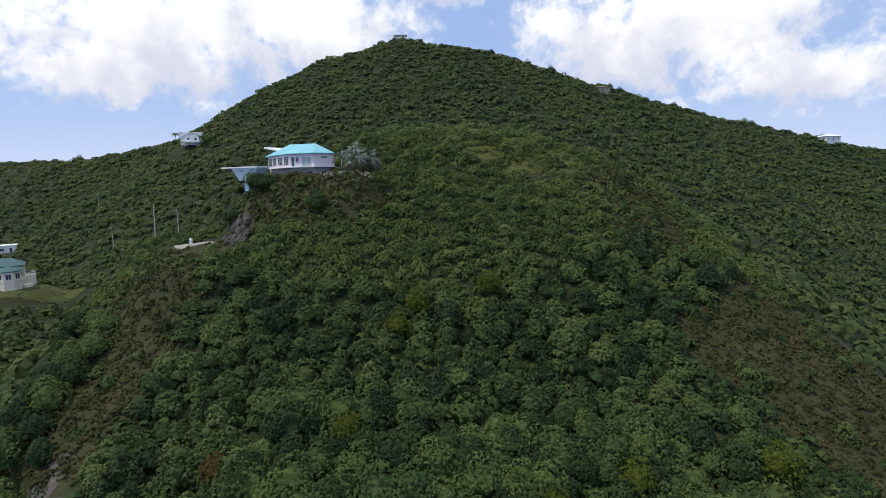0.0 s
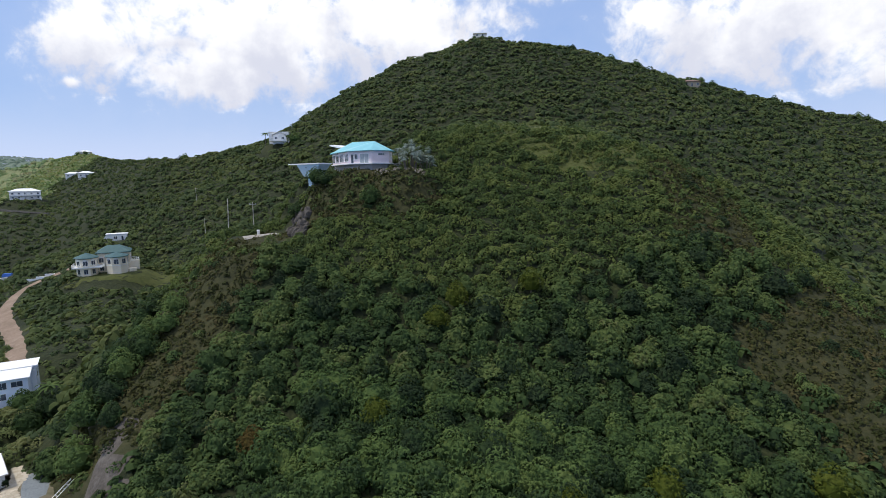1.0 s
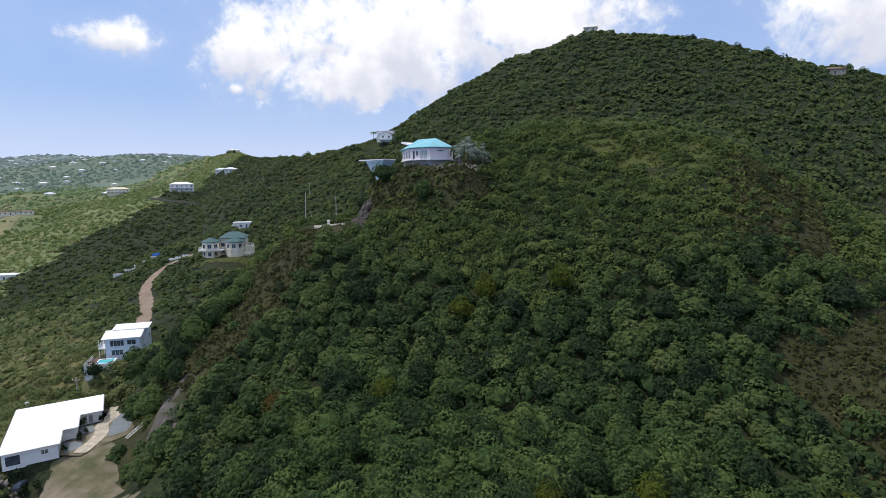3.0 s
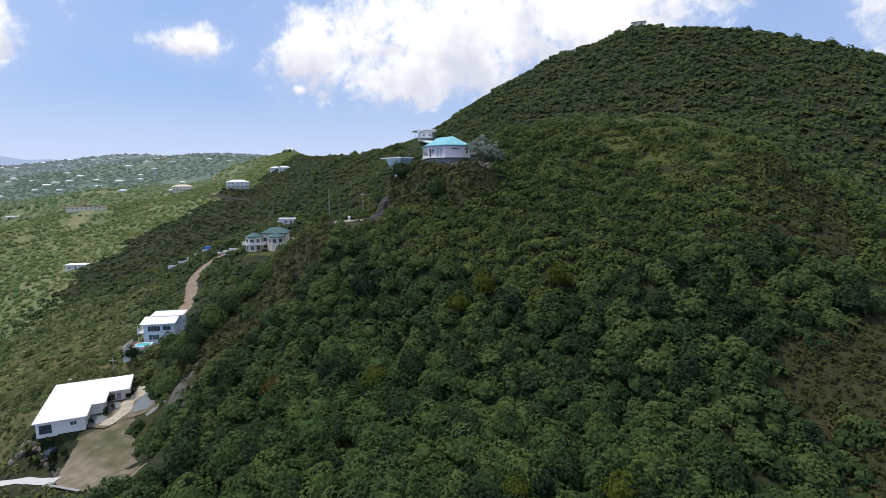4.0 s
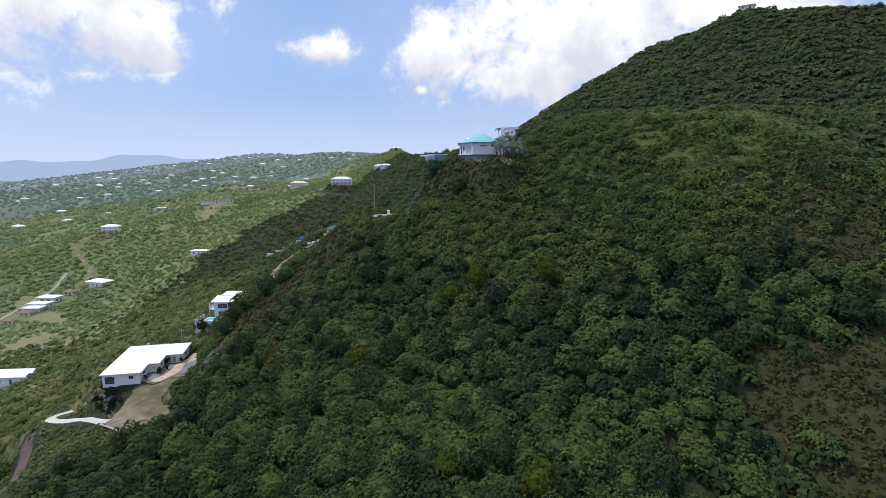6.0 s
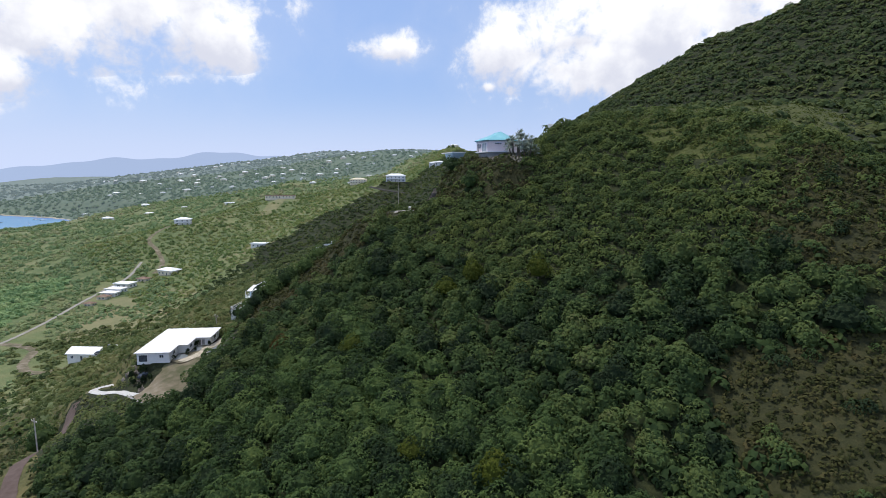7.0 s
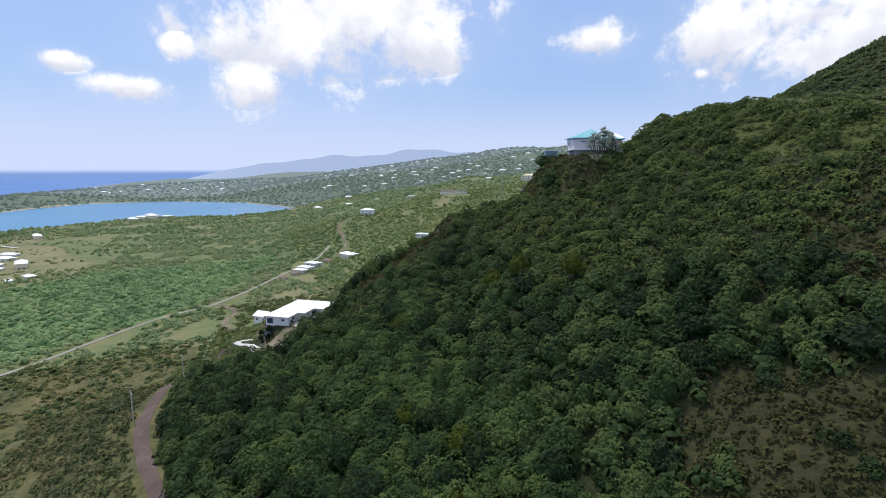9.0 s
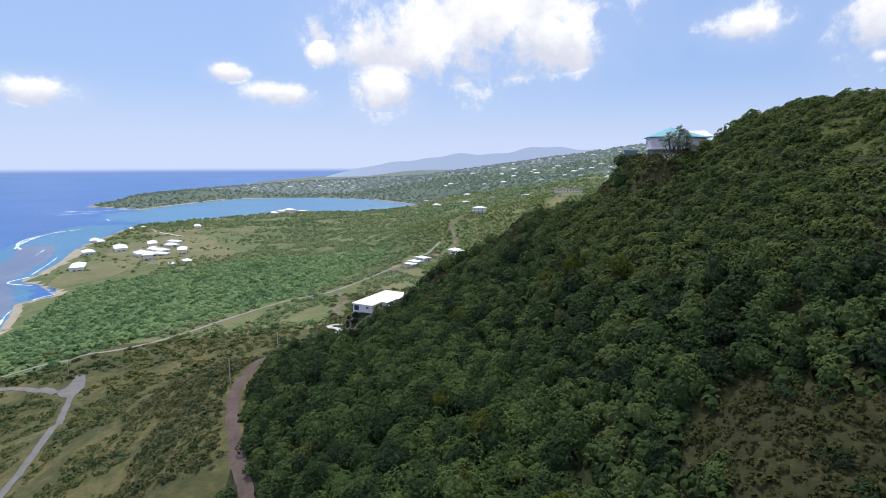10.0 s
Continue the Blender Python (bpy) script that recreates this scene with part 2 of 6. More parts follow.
REEF = material("reef_water", [(0.3, (0.10, 0.15, 0.26)), (0.5, (0.14, 0.18, 0.29)), (0.7, (0.20, 0.23, 0.32))], 0.03, 7, 0.35, 0.25, 0.3, (0.012, 0.5), 0, 0.3)
SHALLOW = material("turquoise_shallows", [(0.3, (0.035, 0.17, 0.34)), (0.6, (0.05, 0.22, 0.38)), (0.85, (0.13, 0.24, 0.30))], 0.006, 6, 0.35, 0.25, 0.3, (0.03, 0.35), 0, 0.3)
SILVER = leafy("silvery_frond", [(0.25, (0.188, 0.232, 0.178)), (0.5, (0.323, 0.380, 0.315)), (0.8, (0.517, 0.574, 0.510))], 0.4, 0.5)
CARPAINT = material("dark_car_paint", [(0.3, (0.02, 0.02, 0.025)), (0.7, (0.035, 0.035, 0.04))], 1, 2, 0.25, 0, 6, None, 0, 0.6, "obj")
RUBBER = material("black_rubber", [(0.3, (0.012, 0.012, 0.012)), (0.7, (0.03, 0.03, 0.03))], 3, 3, 0.8, 0, 6, None, 0, 0.3, "obj")
# Flat blue emission paints the haze over the horizon hills.
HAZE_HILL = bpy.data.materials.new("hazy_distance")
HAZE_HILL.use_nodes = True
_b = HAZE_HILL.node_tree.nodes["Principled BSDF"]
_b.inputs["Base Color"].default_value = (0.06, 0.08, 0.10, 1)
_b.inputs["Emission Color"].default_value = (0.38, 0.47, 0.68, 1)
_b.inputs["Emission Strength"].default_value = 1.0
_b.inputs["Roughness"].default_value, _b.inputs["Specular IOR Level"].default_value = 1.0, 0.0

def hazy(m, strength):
    """Paints distance haze onto a far surface as a faint blue emission."""
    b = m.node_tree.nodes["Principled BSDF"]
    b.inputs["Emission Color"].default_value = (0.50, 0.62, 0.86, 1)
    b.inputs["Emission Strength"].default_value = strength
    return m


# Beyond the bay, haze is painted in as bluish base colour and glow.
HAZYFARLAND = hazy(material("far_country", [(0.30, (0.067, 0.101, 0.058)), (0.47, (0.083, 0.119, 0.066)), (0.60, (0.103, 0.134, 0.074)), (0.75, (0.151, 0.157, 0.096))], 0.006, 10, 0.95, 0.5, 0.1, (0.03, 0.5)), 0.09)
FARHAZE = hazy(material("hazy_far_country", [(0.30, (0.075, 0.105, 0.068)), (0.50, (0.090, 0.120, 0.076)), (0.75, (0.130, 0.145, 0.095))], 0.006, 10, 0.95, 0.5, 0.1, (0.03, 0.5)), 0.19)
HAZYFARWOOD = hazy(leafy("far_country_leaf", [(0.24, (0.111, 0.172, 0.098)), (0.5, (0.146, 0.210, 0.115)), (0.76, (0.182, 0.234, 0.130))], 0.01, 0.12, tone=0.35), 0.10)
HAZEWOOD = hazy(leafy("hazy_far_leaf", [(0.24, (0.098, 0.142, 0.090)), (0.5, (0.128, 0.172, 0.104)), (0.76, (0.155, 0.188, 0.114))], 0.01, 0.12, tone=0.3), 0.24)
PLAIN = material("coastal_grass_and_scrub", [(0.36, (0.088, 0.122, 0.047)), (0.47, (0.122, 0.152, 0.060)), (0.56, (0.157, 0.174, 0.074)), (0.66, (0.203, 0.185, 0.093))], 0.012, 12, 0.95, 0.8, 0.5, (0.09, 0.5))
FOOTLEAF = leafy("foothill_scrub_leaf", [(0.22, (0.070, 0.099, 0.038)), (0.40, (0.106, 0.141, 0.049)), (0.54, (0.140, 0.167, 0.060)), (0.68, (0.176, 0.185, 0.073)), (0.86, (0.197, 0.185, 0.083))], 0.08, 0.12, second=(0.02, 0.55), tone=0.4)
DARKROAD = material("dark_road_cut", [(0.3, (0.022, 0.022, 0.020)), (0.7, (0.050, 0.048, 0.042))], 0.4, 6, 0.9, 0.3, 3)
# Sunshine put into the leaf colour, as opposed to the darker hill leaf.
VALLEYSUNLEAF = leafy("sunlit_valley_leaf", [(0.22, (0.112, 0.172, 0.060)), (0.40, (0.153, 0.216, 0.074)), (0.54, (0.199, 0.251, 0.085)), (0.66, (0.249, 0.271, 0.101)), (0.80, (0.254, 0.235, 0.114))], 0.03, 0.12, second=(0.014, 0.55), tone=0.4)
CRESTGRASS = leafy("crest_grass_blade", [(0.25, (0.055, 0.078, 0.017)), (0.5, (0.080, 0.104, 0.023)), (0.8, (0.109, 0.124, 0.032))], 0.12, 0.3)
BAYWATER = material("bay_water", [(0.3, (0.050, 0.190, 0.370)), (0.6, (0.075, 0.240, 0.410)), (0.85, (0.125, 0.290, 0.410))], 0.004, 6, 0.35, 0.25, 0.3, (0.03, 0.3), 0, 0.3)
BLUETARP = material("blue_plastic", [(0.3, (0.03, 0.10, 0.38)), (0.7, (0.05, 0.15, 0.48))], 1, 3, 0.5, 0.1, 6, space="obj")
DRYGRASS = material("dry_hill_grass", [(0.3, (0.022, 0.025, 0.009)), (0.5, (0.036, 0.038, 0.013)), (0.7, (0.054, 0.050, 0.019))], 0.3, 9, 0.95, 0.8, 1.0, (1.2, 0.4))
RUSTLEAF = leafy("rust_leaf", [(0.25, (0.051, 0.032, 0.009)), (0.5, (0.076, 0.054, 0.014)), (0.8, (0.099, 0.076, 0.020))], 0.4, 0.5)
GOLDLEAF = leafy("yellow_green_leaf", [(0.25, (0.043, 0.060, 0.008)), (0.5, (0.071, 0.092, 0.012)), (0.8, (0.099, 0.117, 0.019))], 0.4, 0.5)
UNDER = leafy("understory_leaf", [(0.25, (0.029, 0.051, 0.019)), (0.5, (0.046, 0.077, 0.025)), (0.8, (0.075, 0.107, 0.032))], 0.2, 0.2, tone=0.4)
VERDANT = material("crest_turf", [(0.3, (0.046, 0.055, 0.014)), (0.6, (0.073, 0.084, 0.021)), (0.8, (0.105, 0.101, 0.030))], 0.3, 8, 0.95, 0.8, 1.0, (0.6, 0.4))
# Sunlight on the coastal wood is put into this bright leaf colour.
GREENLEAF = leafy("sunlit_coastal_wood_leaf", [(0.24, (0.111, 0.204, 0.090)), (0.42, (0.177, 0.287, 0.126)), (0.58, (0.243, 0.355, 0.159)), (0.76, (0.315, 0.402, 0.180))], 0.02, 0.15, second=(0.006, 0.45), tone=0.5)
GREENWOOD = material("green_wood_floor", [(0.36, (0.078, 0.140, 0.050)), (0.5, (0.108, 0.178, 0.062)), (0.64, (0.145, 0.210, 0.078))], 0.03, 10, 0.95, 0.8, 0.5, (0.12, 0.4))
UPLEAF = leafy("upper_slope_leaf", [(0.20, (0.046, 0.070, 0.025)), (0.40, (0.069, 0.102, 0.031)), (0.54, (0.094, 0.128, 0.036)), (0.70, (0.124, 0.155, 0.043)), (0.88, (0.146, 0.160, 0.049))], 0.3, 0.18, second=(0.035, 0.45), tone=0.42)
ROADPALE = material("pale_worn_road", [(0.3, (0.23, 0.215, 0.185)), (0.7, (0.35, 0.33, 0.29))], 0.3, 7, 0.9, 0.1, 3, (2.5, 0.4))
SLOPEGRASS = material("olive_slope_grass", [(0.34, (0.047, 0.055, 0.020)), (0.46, (0.078, 0.081, 0.030)), (0.56, (0.118, 0.110, 0.042)), (0.68, (0.171, 0.137, 0.063))], 0.06, 11, 0.95, 0.9, 0.8, (0.4, 0.45))
SLOPELEAF = leafy("slope_brush_leaf", [(0.26, (0.054, 0.086, 0.031)), (0.44, (0.091, 0.131, 0.043)), (0.58, (0.136, 0.164, 0.054)), (0.74, (0.184, 0.177, 0.070))], 0.12, 0.15, second=(0.03, 0.5), tone=0.5)
TRACKLEAF = leafy("track_brush_leaf", [(0.26, (0.056, 0.078, 0.031)), (0.44, (0.088, 0.110, 0.041)), (0.58, (0.120, 0.129, 0.050)), (0.74, (0.161, 0.144, 0.067))], 0.12, 0.15, second=(0.03, 0.5), tone=0.5)
VILLADIRT = material("red_brown_dirt", [(0.3, (0.17, 0.12, 0.085)), (0.55, (0.25, 0.185, 0.135)), (0.8, (0.34, 0.27, 0.21))], 0.2, 7, 0.95, 0.3, 2, (1.2, 0.4))
APRON = material("pale_concrete_paving", [(0.3, (0.46, 0.45, 0.43)), (0.7, (0.60, 0.59, 0.57))], 0.8, 7, 0.85, 0.15, 6, (4, 0.4))
# ---- landform ----
def smax(a, b, k):
    return 0.5 * (a + b + np.sqrt((a - b) ** 2 + k * k))


def smin(a, b, k):
    return -smax(-a, -b, k)


def ridge(x, y, line, slope, r):
    """The height of a ridge along a line of (x, y, z), falling away by slope on both sides, rounded over r."""
    best = None
    for (x0, y0, z0), (x1, y1, z1) in zip(line, line[1:]):
        dx, dy = x1 - x0, y1 - y0
        t = np.clip(((x - x0) * dx + (y - y0) * dy) / (dx * dx + dy * dy), 0, 1)
        d = np.hypot(x - x0 - t * dx, y - y0 - t * dy)
        v = z0 + t * (z1 - z0) - slope * (np.sqrt(d * d + r * r) - r)
        best = v if best is None else smax(best, v, 2.0)
    return best


def waves(x, y, size, seed):
    """A smooth, irregular swell of about -1 to 1."""
    rng = np.random.RandomState(seed)
    s = 0
    for i in range(7):
        a, k, p = rng.uniform(0, 6.283), 6.283 / (size * rng.uniform(0.6, 1.7)), rng.uniform(0, 6.283)
        s = s + np.sin((x * math.cos(a) + y * math.sin(a)) * k + p)
    return s / 4.0


COAST = [(900, -260), (200, -200), (-100, -150), (-252, -165), (-325, -196), (-352, -180), (-385, -205), (-407, -241), (-505, -253), (-632, -292), (-864, -319), (-945, -243),
         (-1043, -138), (-1055, -40), (-1040, 50), (-1095, 125), (-1205, 208), (-1330, 172), (-1500, 92), (-1627, -78), (-1612, -300), (-1400, -395), (-1228, -440), (-1330, -600), (-1500, -640), (-2093, -597), (-3639, -516), (-5200, -300)]


def shore(x, y):
    """Distance from the shore line, positive on land."""
    best = np.full(np.shape(x), 1e9)
    inside = np.zeros(np.shape(x), bool)
    ring = COAST + [(-5200, 9000), (9000, 9000), (9000, -260)]
    for (x0, y0), (x1, y1) in zip(ring, ring[1:] + ring[:1]):
        dx, dy = x1 - x0, y1 - y0
        t = np.clip(((x - x0) * dx + (y - y0) * dy) / (dx * dx + dy * dy), 0, 1)
        best = np.minimum(best, np.hypot(x - x0 - t * dx, y - y0 - t * dy))
        if dy:
            inside ^= ((y0 > y) != (y1 > y)) & (x < dx * (y - y0) / dy + x0)
    return np.where(inside, best, -best)


SPUR_Y = [-60, 0, 14, 24, 45, 66, 80, 112, 130, 143, 158, 198, 283, 340]
SPUR_Z = [18, 36, 44.5, 46, 53, 60, 68, 91, 103, 112.5, 116.5, 119.5, 124, 126]
EAST_Y = [0, 30, 40, 48, 55, 62, 75, 90, 104, 112, 120, 132, 143, 160, 200, 283]
EAST_X = [-58, -45, -39.5, -37.5, -44, -52, -55, -56, -54.5, -49.5, -44.5, -40, -26, -18, -22, -40]
WEST_Y = [0, 60, 90, 116, 133, 146, 160, 200, 283]
WEST_X = [130, 96, 74, 55, 42, 28, 18, 22, 50]


def ground(x, y):
    x, y = np.asarray(x, float), np.asarray(y, float)
    # coastal plain that climbs inland
    plain = np.interp(y, [-400, -180, -50, 50, 120, 200, 300, 435, 573, 900, 2500], [2, 5, 11, 13, 16, 34, 60, 92, 112, 120, 125])
    plain = plain * np.interp(x, [-3000, -1500, -900, -560, -300, 0, 600], [0.5, 0.45, 0.6, 0.95, 1.0, 1.0, 0.9])
    plain = plain + waves(x, y, 330, 3) * np.clip((plain - 12) * 0.12, 0, 6)
    # the high hill with its long ridges
    hill = ridge(x, y, [(-26, 397, 196), (8, 396, 191), (40, 398, 184.5), (116, 408, 163.5), (217, 412, 137), (330, 410, 113), (600, 430, 86)], 0.62, 8)
    hill = smax(hill, ridge(x, y, [(-26, 397, 196), (-76, 392, 184), (-106, 386, 168), (-146, 345, 128), (-240, 365, 116), (-372, 450, 119), (-517, 573, 134), (-700, 640, 120)], 0.66, 8), 3)
    hill = smax(hill, ridge(x, y, [(-150, 310, 112), (-195, 236, 71), (-165, 192, 63), (-115, 125, 56)], 0.40, 8), 4)
    hill = smax(hill, ridge(x, y, [(-372, 350, 86), (-330, 310, 72)], 0.35, 20), 4)
    hill = smax(hill, ridge(x, y, [(-700, 420, 82), (-520, 305, 64), (-500, 185, 44), (-470, 110, 20)], 0.25, 15), 4)
    # the near spur: a steep face to the north, bounded on both sides
    spur = np.interp(y, SPUR_Y, SPUR_Z) - 0.11 * x * np.clip((150 - y) / 50, 0, 1)
    e, w = np.interp(y, EAST_Y, EAST_X), np.interp(y, WEST_Y, WEST_X)
    over = smax(e - x, 0 * x, 8.0)
    spur = spur - np.interp(y, [18, 34, 66, 82], [1.0, 0.42, 0.42, 1.0]) * over - 0.62 * smax(x - w, 0 * x, 14.0)
    # far rolling country
    far = ridge(x, y, [(-1100, 1350, 150), (-1500, 1300, 178), (-1900, 1220, 176), (-2250, 1080, 150), (-2550, 950, 112), (-2900, 760, 80)], 0.15, 80)
    far = smax(far, ridge(x, y, [(-1350, -530, 20), (-1800, -400, 26), (-2250, -150, 34), (-2600, 200, 40), (-2900, 600, 48)], 0.10, 40), 8)
    far = far + waves(x, y, 600, 8) * np.clip(far * 0.1, 0, 12)
    z = smax(smax(plain, hill, 5), spur, 3)
    z = smax(z, far, 5)
    z = z + waves(x, y, 60, 5) * 1.0 * np.clip((z - 20) / 40, 0, 1) + waves(x, y, 22, 6) * 0.5 * np.clip((z - 20) / 40, 0, 1)
    # benches cut for houses and yards
    for bx, by, bz, r in PADS:
        d = np.hypot(x - bx, y - by)
        k = np.clip((r + 7 - d) / 7, 0, 1)
        k = k * k * (3 - 2 * k)
        z = z * (1 - k) + bz * k
    s = shore(x, y)
    beach = 0.4 + s * np.interp(x, [-1600, -1200, -900, -700], [0.16, 0.14, 0.2, 0.10]) + np.maximum(s - 70, 0) * 0.8
    return np.where(s > 0, smin(z, beach, 1.5), np.maximum(s * 0.05, -12))


PADS = [(-49, 102, 85.4, 4), (-20.5, 122.5, 101.6, 3.8), (-33, 130, 101.9, 8), (-46, 125, 98.8, 4), (-73, 57, 54.2, 12), (-56, 49.5, 52.8, 6), (-62, 60, 54.1, 5), (-50, 46.5, 51.8, 3.5), (-77.5, 40, 46.4, 3), (-103, 94, 55, 6), (-98, 86, 53.5, 4), (-159, 188, 64.2, 13), (-197, 238, 71, 6), (-141, 307, 121, 7), (-372, 354, 88, 12), (-55, 117.5, 86.8, 5), (-72, 39.4, 47.3, 1.5), (-66, 41.3, 48.6, 1.5), (-61, 42.7, 50.0, 1.5), (-51, 110.5, 85.3, 3), (-51.5, 117, 87.0, 3), (-64, 120, 86.6, 5), (-44, 107, 85.6, 3.5), (-73, 146, 86.0, 4)]


def gz(x, y):
    return float(ground(np.array([x]), np.array([y]))[0])


def dry(x, y):
    """How dry and low the cover is: the west rib, the slope under the house, the east shoulder, the crest."""
    d = np.exp(-(((x - 68) / 20) ** 2 + ((y - 88) / 26) ** 2) ** 2)
    d = np.maximum(d, np.exp(-(((x - 52) / 13) ** 2 + ((y - 92) / 9) ** 2) ** 2))
    d = np.maximum(d, np.exp(-(((x - 46) / 12) ** 2 + ((y - 125) / 18) ** 2)))
    d = np.maximum(d, np.exp(-(((x + 32) / 22) ** 2 + ((y - 116) / 7) ** 2) ** 2))
    d = np.maximum(d, np.exp(-(((x + 54) / 11.5) ** 2 + ((y - 85) / 38) ** 2) ** 2))
    return d + waves(x, y, 16, 31) * 0.22


def crest(x, y):
    """The grassy back of the spur."""
    mid = np.interp(y, [122, 135, 150, 200, 290], [38, 24, 12, 10, 26])
    wide = np.interp(y, [122, 135, 150, 200, 290], [10, 22, 26, 22, 20])
    return np.exp(-((x - mid) / wide) ** 4) * ((y > 122) & (y < 212)) + waves(x, y, 13, 51) * 0.38 * ((y > 120) & (y < 215))


def dense(x, y):
    """The unbroken green wood between the road and the shore."""
    return (y < np.interp(x, [-420, -381, -268, -217, -174, -150], [80, 68, 12, -38, -80, -125])) & (y > np.interp(x, [-420, -386, -370, -250, -150], [-70, -132, -178, -158, -150])) & (x < -150) & (x > -430)


def axis(lo, hi, step, far_lo, far_hi, grow=1.06):
    mid = list(np.arange(lo, hi + 0.01, step))
    a, s = [], step
    while (a[-1] if a else lo) > far_lo:
        s *= grow
        a.append(max((a[-1] if a else lo) - s, far_lo))
    b, s = [], step
    while (b[-1] if b else hi) < far_hi:
        s *= grow
        b.append(min((b[-1] if b else hi) + s, far_hi))
    return np.array(a[::-1] + mid + b)


def mesh_from(name, verts, faces, mats, smooth=False):
    """A mesh of quads or triangles from arrays."""
    me = bpy.data.meshes.new(name)
    verts, faces = np.asarray(verts, np.float32), np.asarray(faces, np.int32)
    n = faces.shape[1]
    me.vertices.add(len(verts))
    me.vertices.foreach_set("co", verts.ravel())
    me.loops.add(faces.size)
    me.loops.foreach_set("vertex_index", faces.ravel())
    me.polygons.add(len(faces))
    me.polygons.foreach_set("loop_start", np.arange(0, faces.size, n, dtype=np.int32))
    me.polygons.foreach_set("use_smooth", np.full(len(faces), smooth))
    me.update(calc_edges=True)
    for m in mats:
        me.materials.append(m)
    return me


xs, ys = axis(-130, 120, 3.0, -4900, 1500, 1.022), axis(-50, 205, 3.0, -1200, 3500, 1.026)
gx, gy = np.meshgrid(xs, ys)
gh = ground(gx.ravel(), gy.ravel()).reshape(gx.shape)
gv = np.stack([gx.ravel(), gy.ravel(), gh.ravel()], 1)
nx, ny = len(xs), len(ys)
ii, jj = np.meshgrid(np.arange(nx - 1), np.arange(ny - 1))
k0 = (jj * nx + ii).ravel()
terrain = new("ground", mesh_from("ground", gv, np.stack([k0, k0 + 1, k0 + nx + 1, k0 + nx], 1), [GROUND, PLAIN, SAND, ROCKFACE, DRYGRASS, VERDANT, GREENWOOD, SLOPEGRASS, HAZYFARLAND, FARHAZE], True))
tagged(terrain, "green and olive scrub-covered hills falling to a coastal plain", "ground", kind="structure")
mx, my = (gx[:-1, :-1] + gx[1:, 1:]).ravel() / 2, (gy[:-1, :-1] + gy[1:, 1:]).ravel() / 2
mz = (gh[:-1, :-1] + gh[1:, 1:]).ravel() / 2
# Sunlit side of a cloud shadow's edge, painted by a paler ground material.
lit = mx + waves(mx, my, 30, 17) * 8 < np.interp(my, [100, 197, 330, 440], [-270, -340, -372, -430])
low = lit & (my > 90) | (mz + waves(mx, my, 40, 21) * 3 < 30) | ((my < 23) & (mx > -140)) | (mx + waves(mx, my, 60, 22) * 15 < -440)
sandy = low & (mz < 0.45 + waves(mx, my, 90, 23) * 0.2) & (mz > -3)
gdy, gdx = np.gradient(gh, ys, xs)
steep_map = np.hypot(gdx, gdy)
cliff = (steep_map[:-1, :-1] > 0.95).ravel() & (((np.abs(mx + 46.5) < 5) & (np.abs(my - 112) < 4.2)) | ((np.abs(mx + 51) < 8) & (np.abs(my - 58) < 9)))
parched = (dry(mx, my) > 0.45) & (mx > -75) & (mx < 110) & (my > 40) & (my < 160)
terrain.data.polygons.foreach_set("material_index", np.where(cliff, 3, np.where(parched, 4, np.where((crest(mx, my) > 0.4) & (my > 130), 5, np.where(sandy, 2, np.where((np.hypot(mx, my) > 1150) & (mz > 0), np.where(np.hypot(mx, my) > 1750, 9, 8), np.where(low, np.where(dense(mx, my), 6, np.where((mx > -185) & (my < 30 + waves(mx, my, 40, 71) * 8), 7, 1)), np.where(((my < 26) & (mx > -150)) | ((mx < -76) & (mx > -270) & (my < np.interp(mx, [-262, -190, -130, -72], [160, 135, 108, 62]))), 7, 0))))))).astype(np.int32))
water = new("water", mesh_from("water", [(-4900, -4900, 0), (1500, -4900, 0), (1500, 1500, 0), (-4900, 1500, 0)], [(0, 1, 2, 3)], [SEA]))
tagged(water, "deep blue open sea reaching the horizon", "sea", kind="structure")


def on_ground(x, y):
    """The height of the ground sheet itself."""
    x, y = np.asarray(x, float), np.asarray(y, float)
    i = np.clip(np.searchsorted(xs, x) - 1, 0, nx - 2)
    j = np.clip(np.searchsorted(ys, y) - 1, 0, ny - 2)
    u, v = (x - xs[i]) / (xs[i + 1] - xs[i]), (y - ys[j]) / (ys[j + 1] - ys[j])
    return (gh[j, i] * (1 - u) + gh[j, i + 1] * u) * (1 - v) + (gh[j + 1, i] * (1 - u) + gh[j + 1, i + 1] * u) * v


def steep(x, y):
    i = np.clip(np.searchsorted(xs, x) - 1, 0, nx - 2)
    j = np.clip(np.searchsorted(ys, y) - 1, 0, ny - 2)
    return steep_map[j, i]


def smooth_line(line, step):
    """A smooth curve through the corners of a line, sampled about every step metres."""
    p = [Vector(q) for q in line]
    p = [p[0] * 2 - p[1]] + p + [p[-1] * 2 - p[-2]]
    out = []
    for a, b, c, d in zip(p, p[1:], p[2:], p[3:]):
        n = max(1, int((c - b).length / step))
        for i in range(n):
            t = i / n
            out.append(0.5 * ((2 * b) + (c - a) * t + (2 * a - 5 * b + 4 * c - d) * t * t + (3 * b - a - 3 * c + d) * t ** 3))
    return out + [p[-2]]


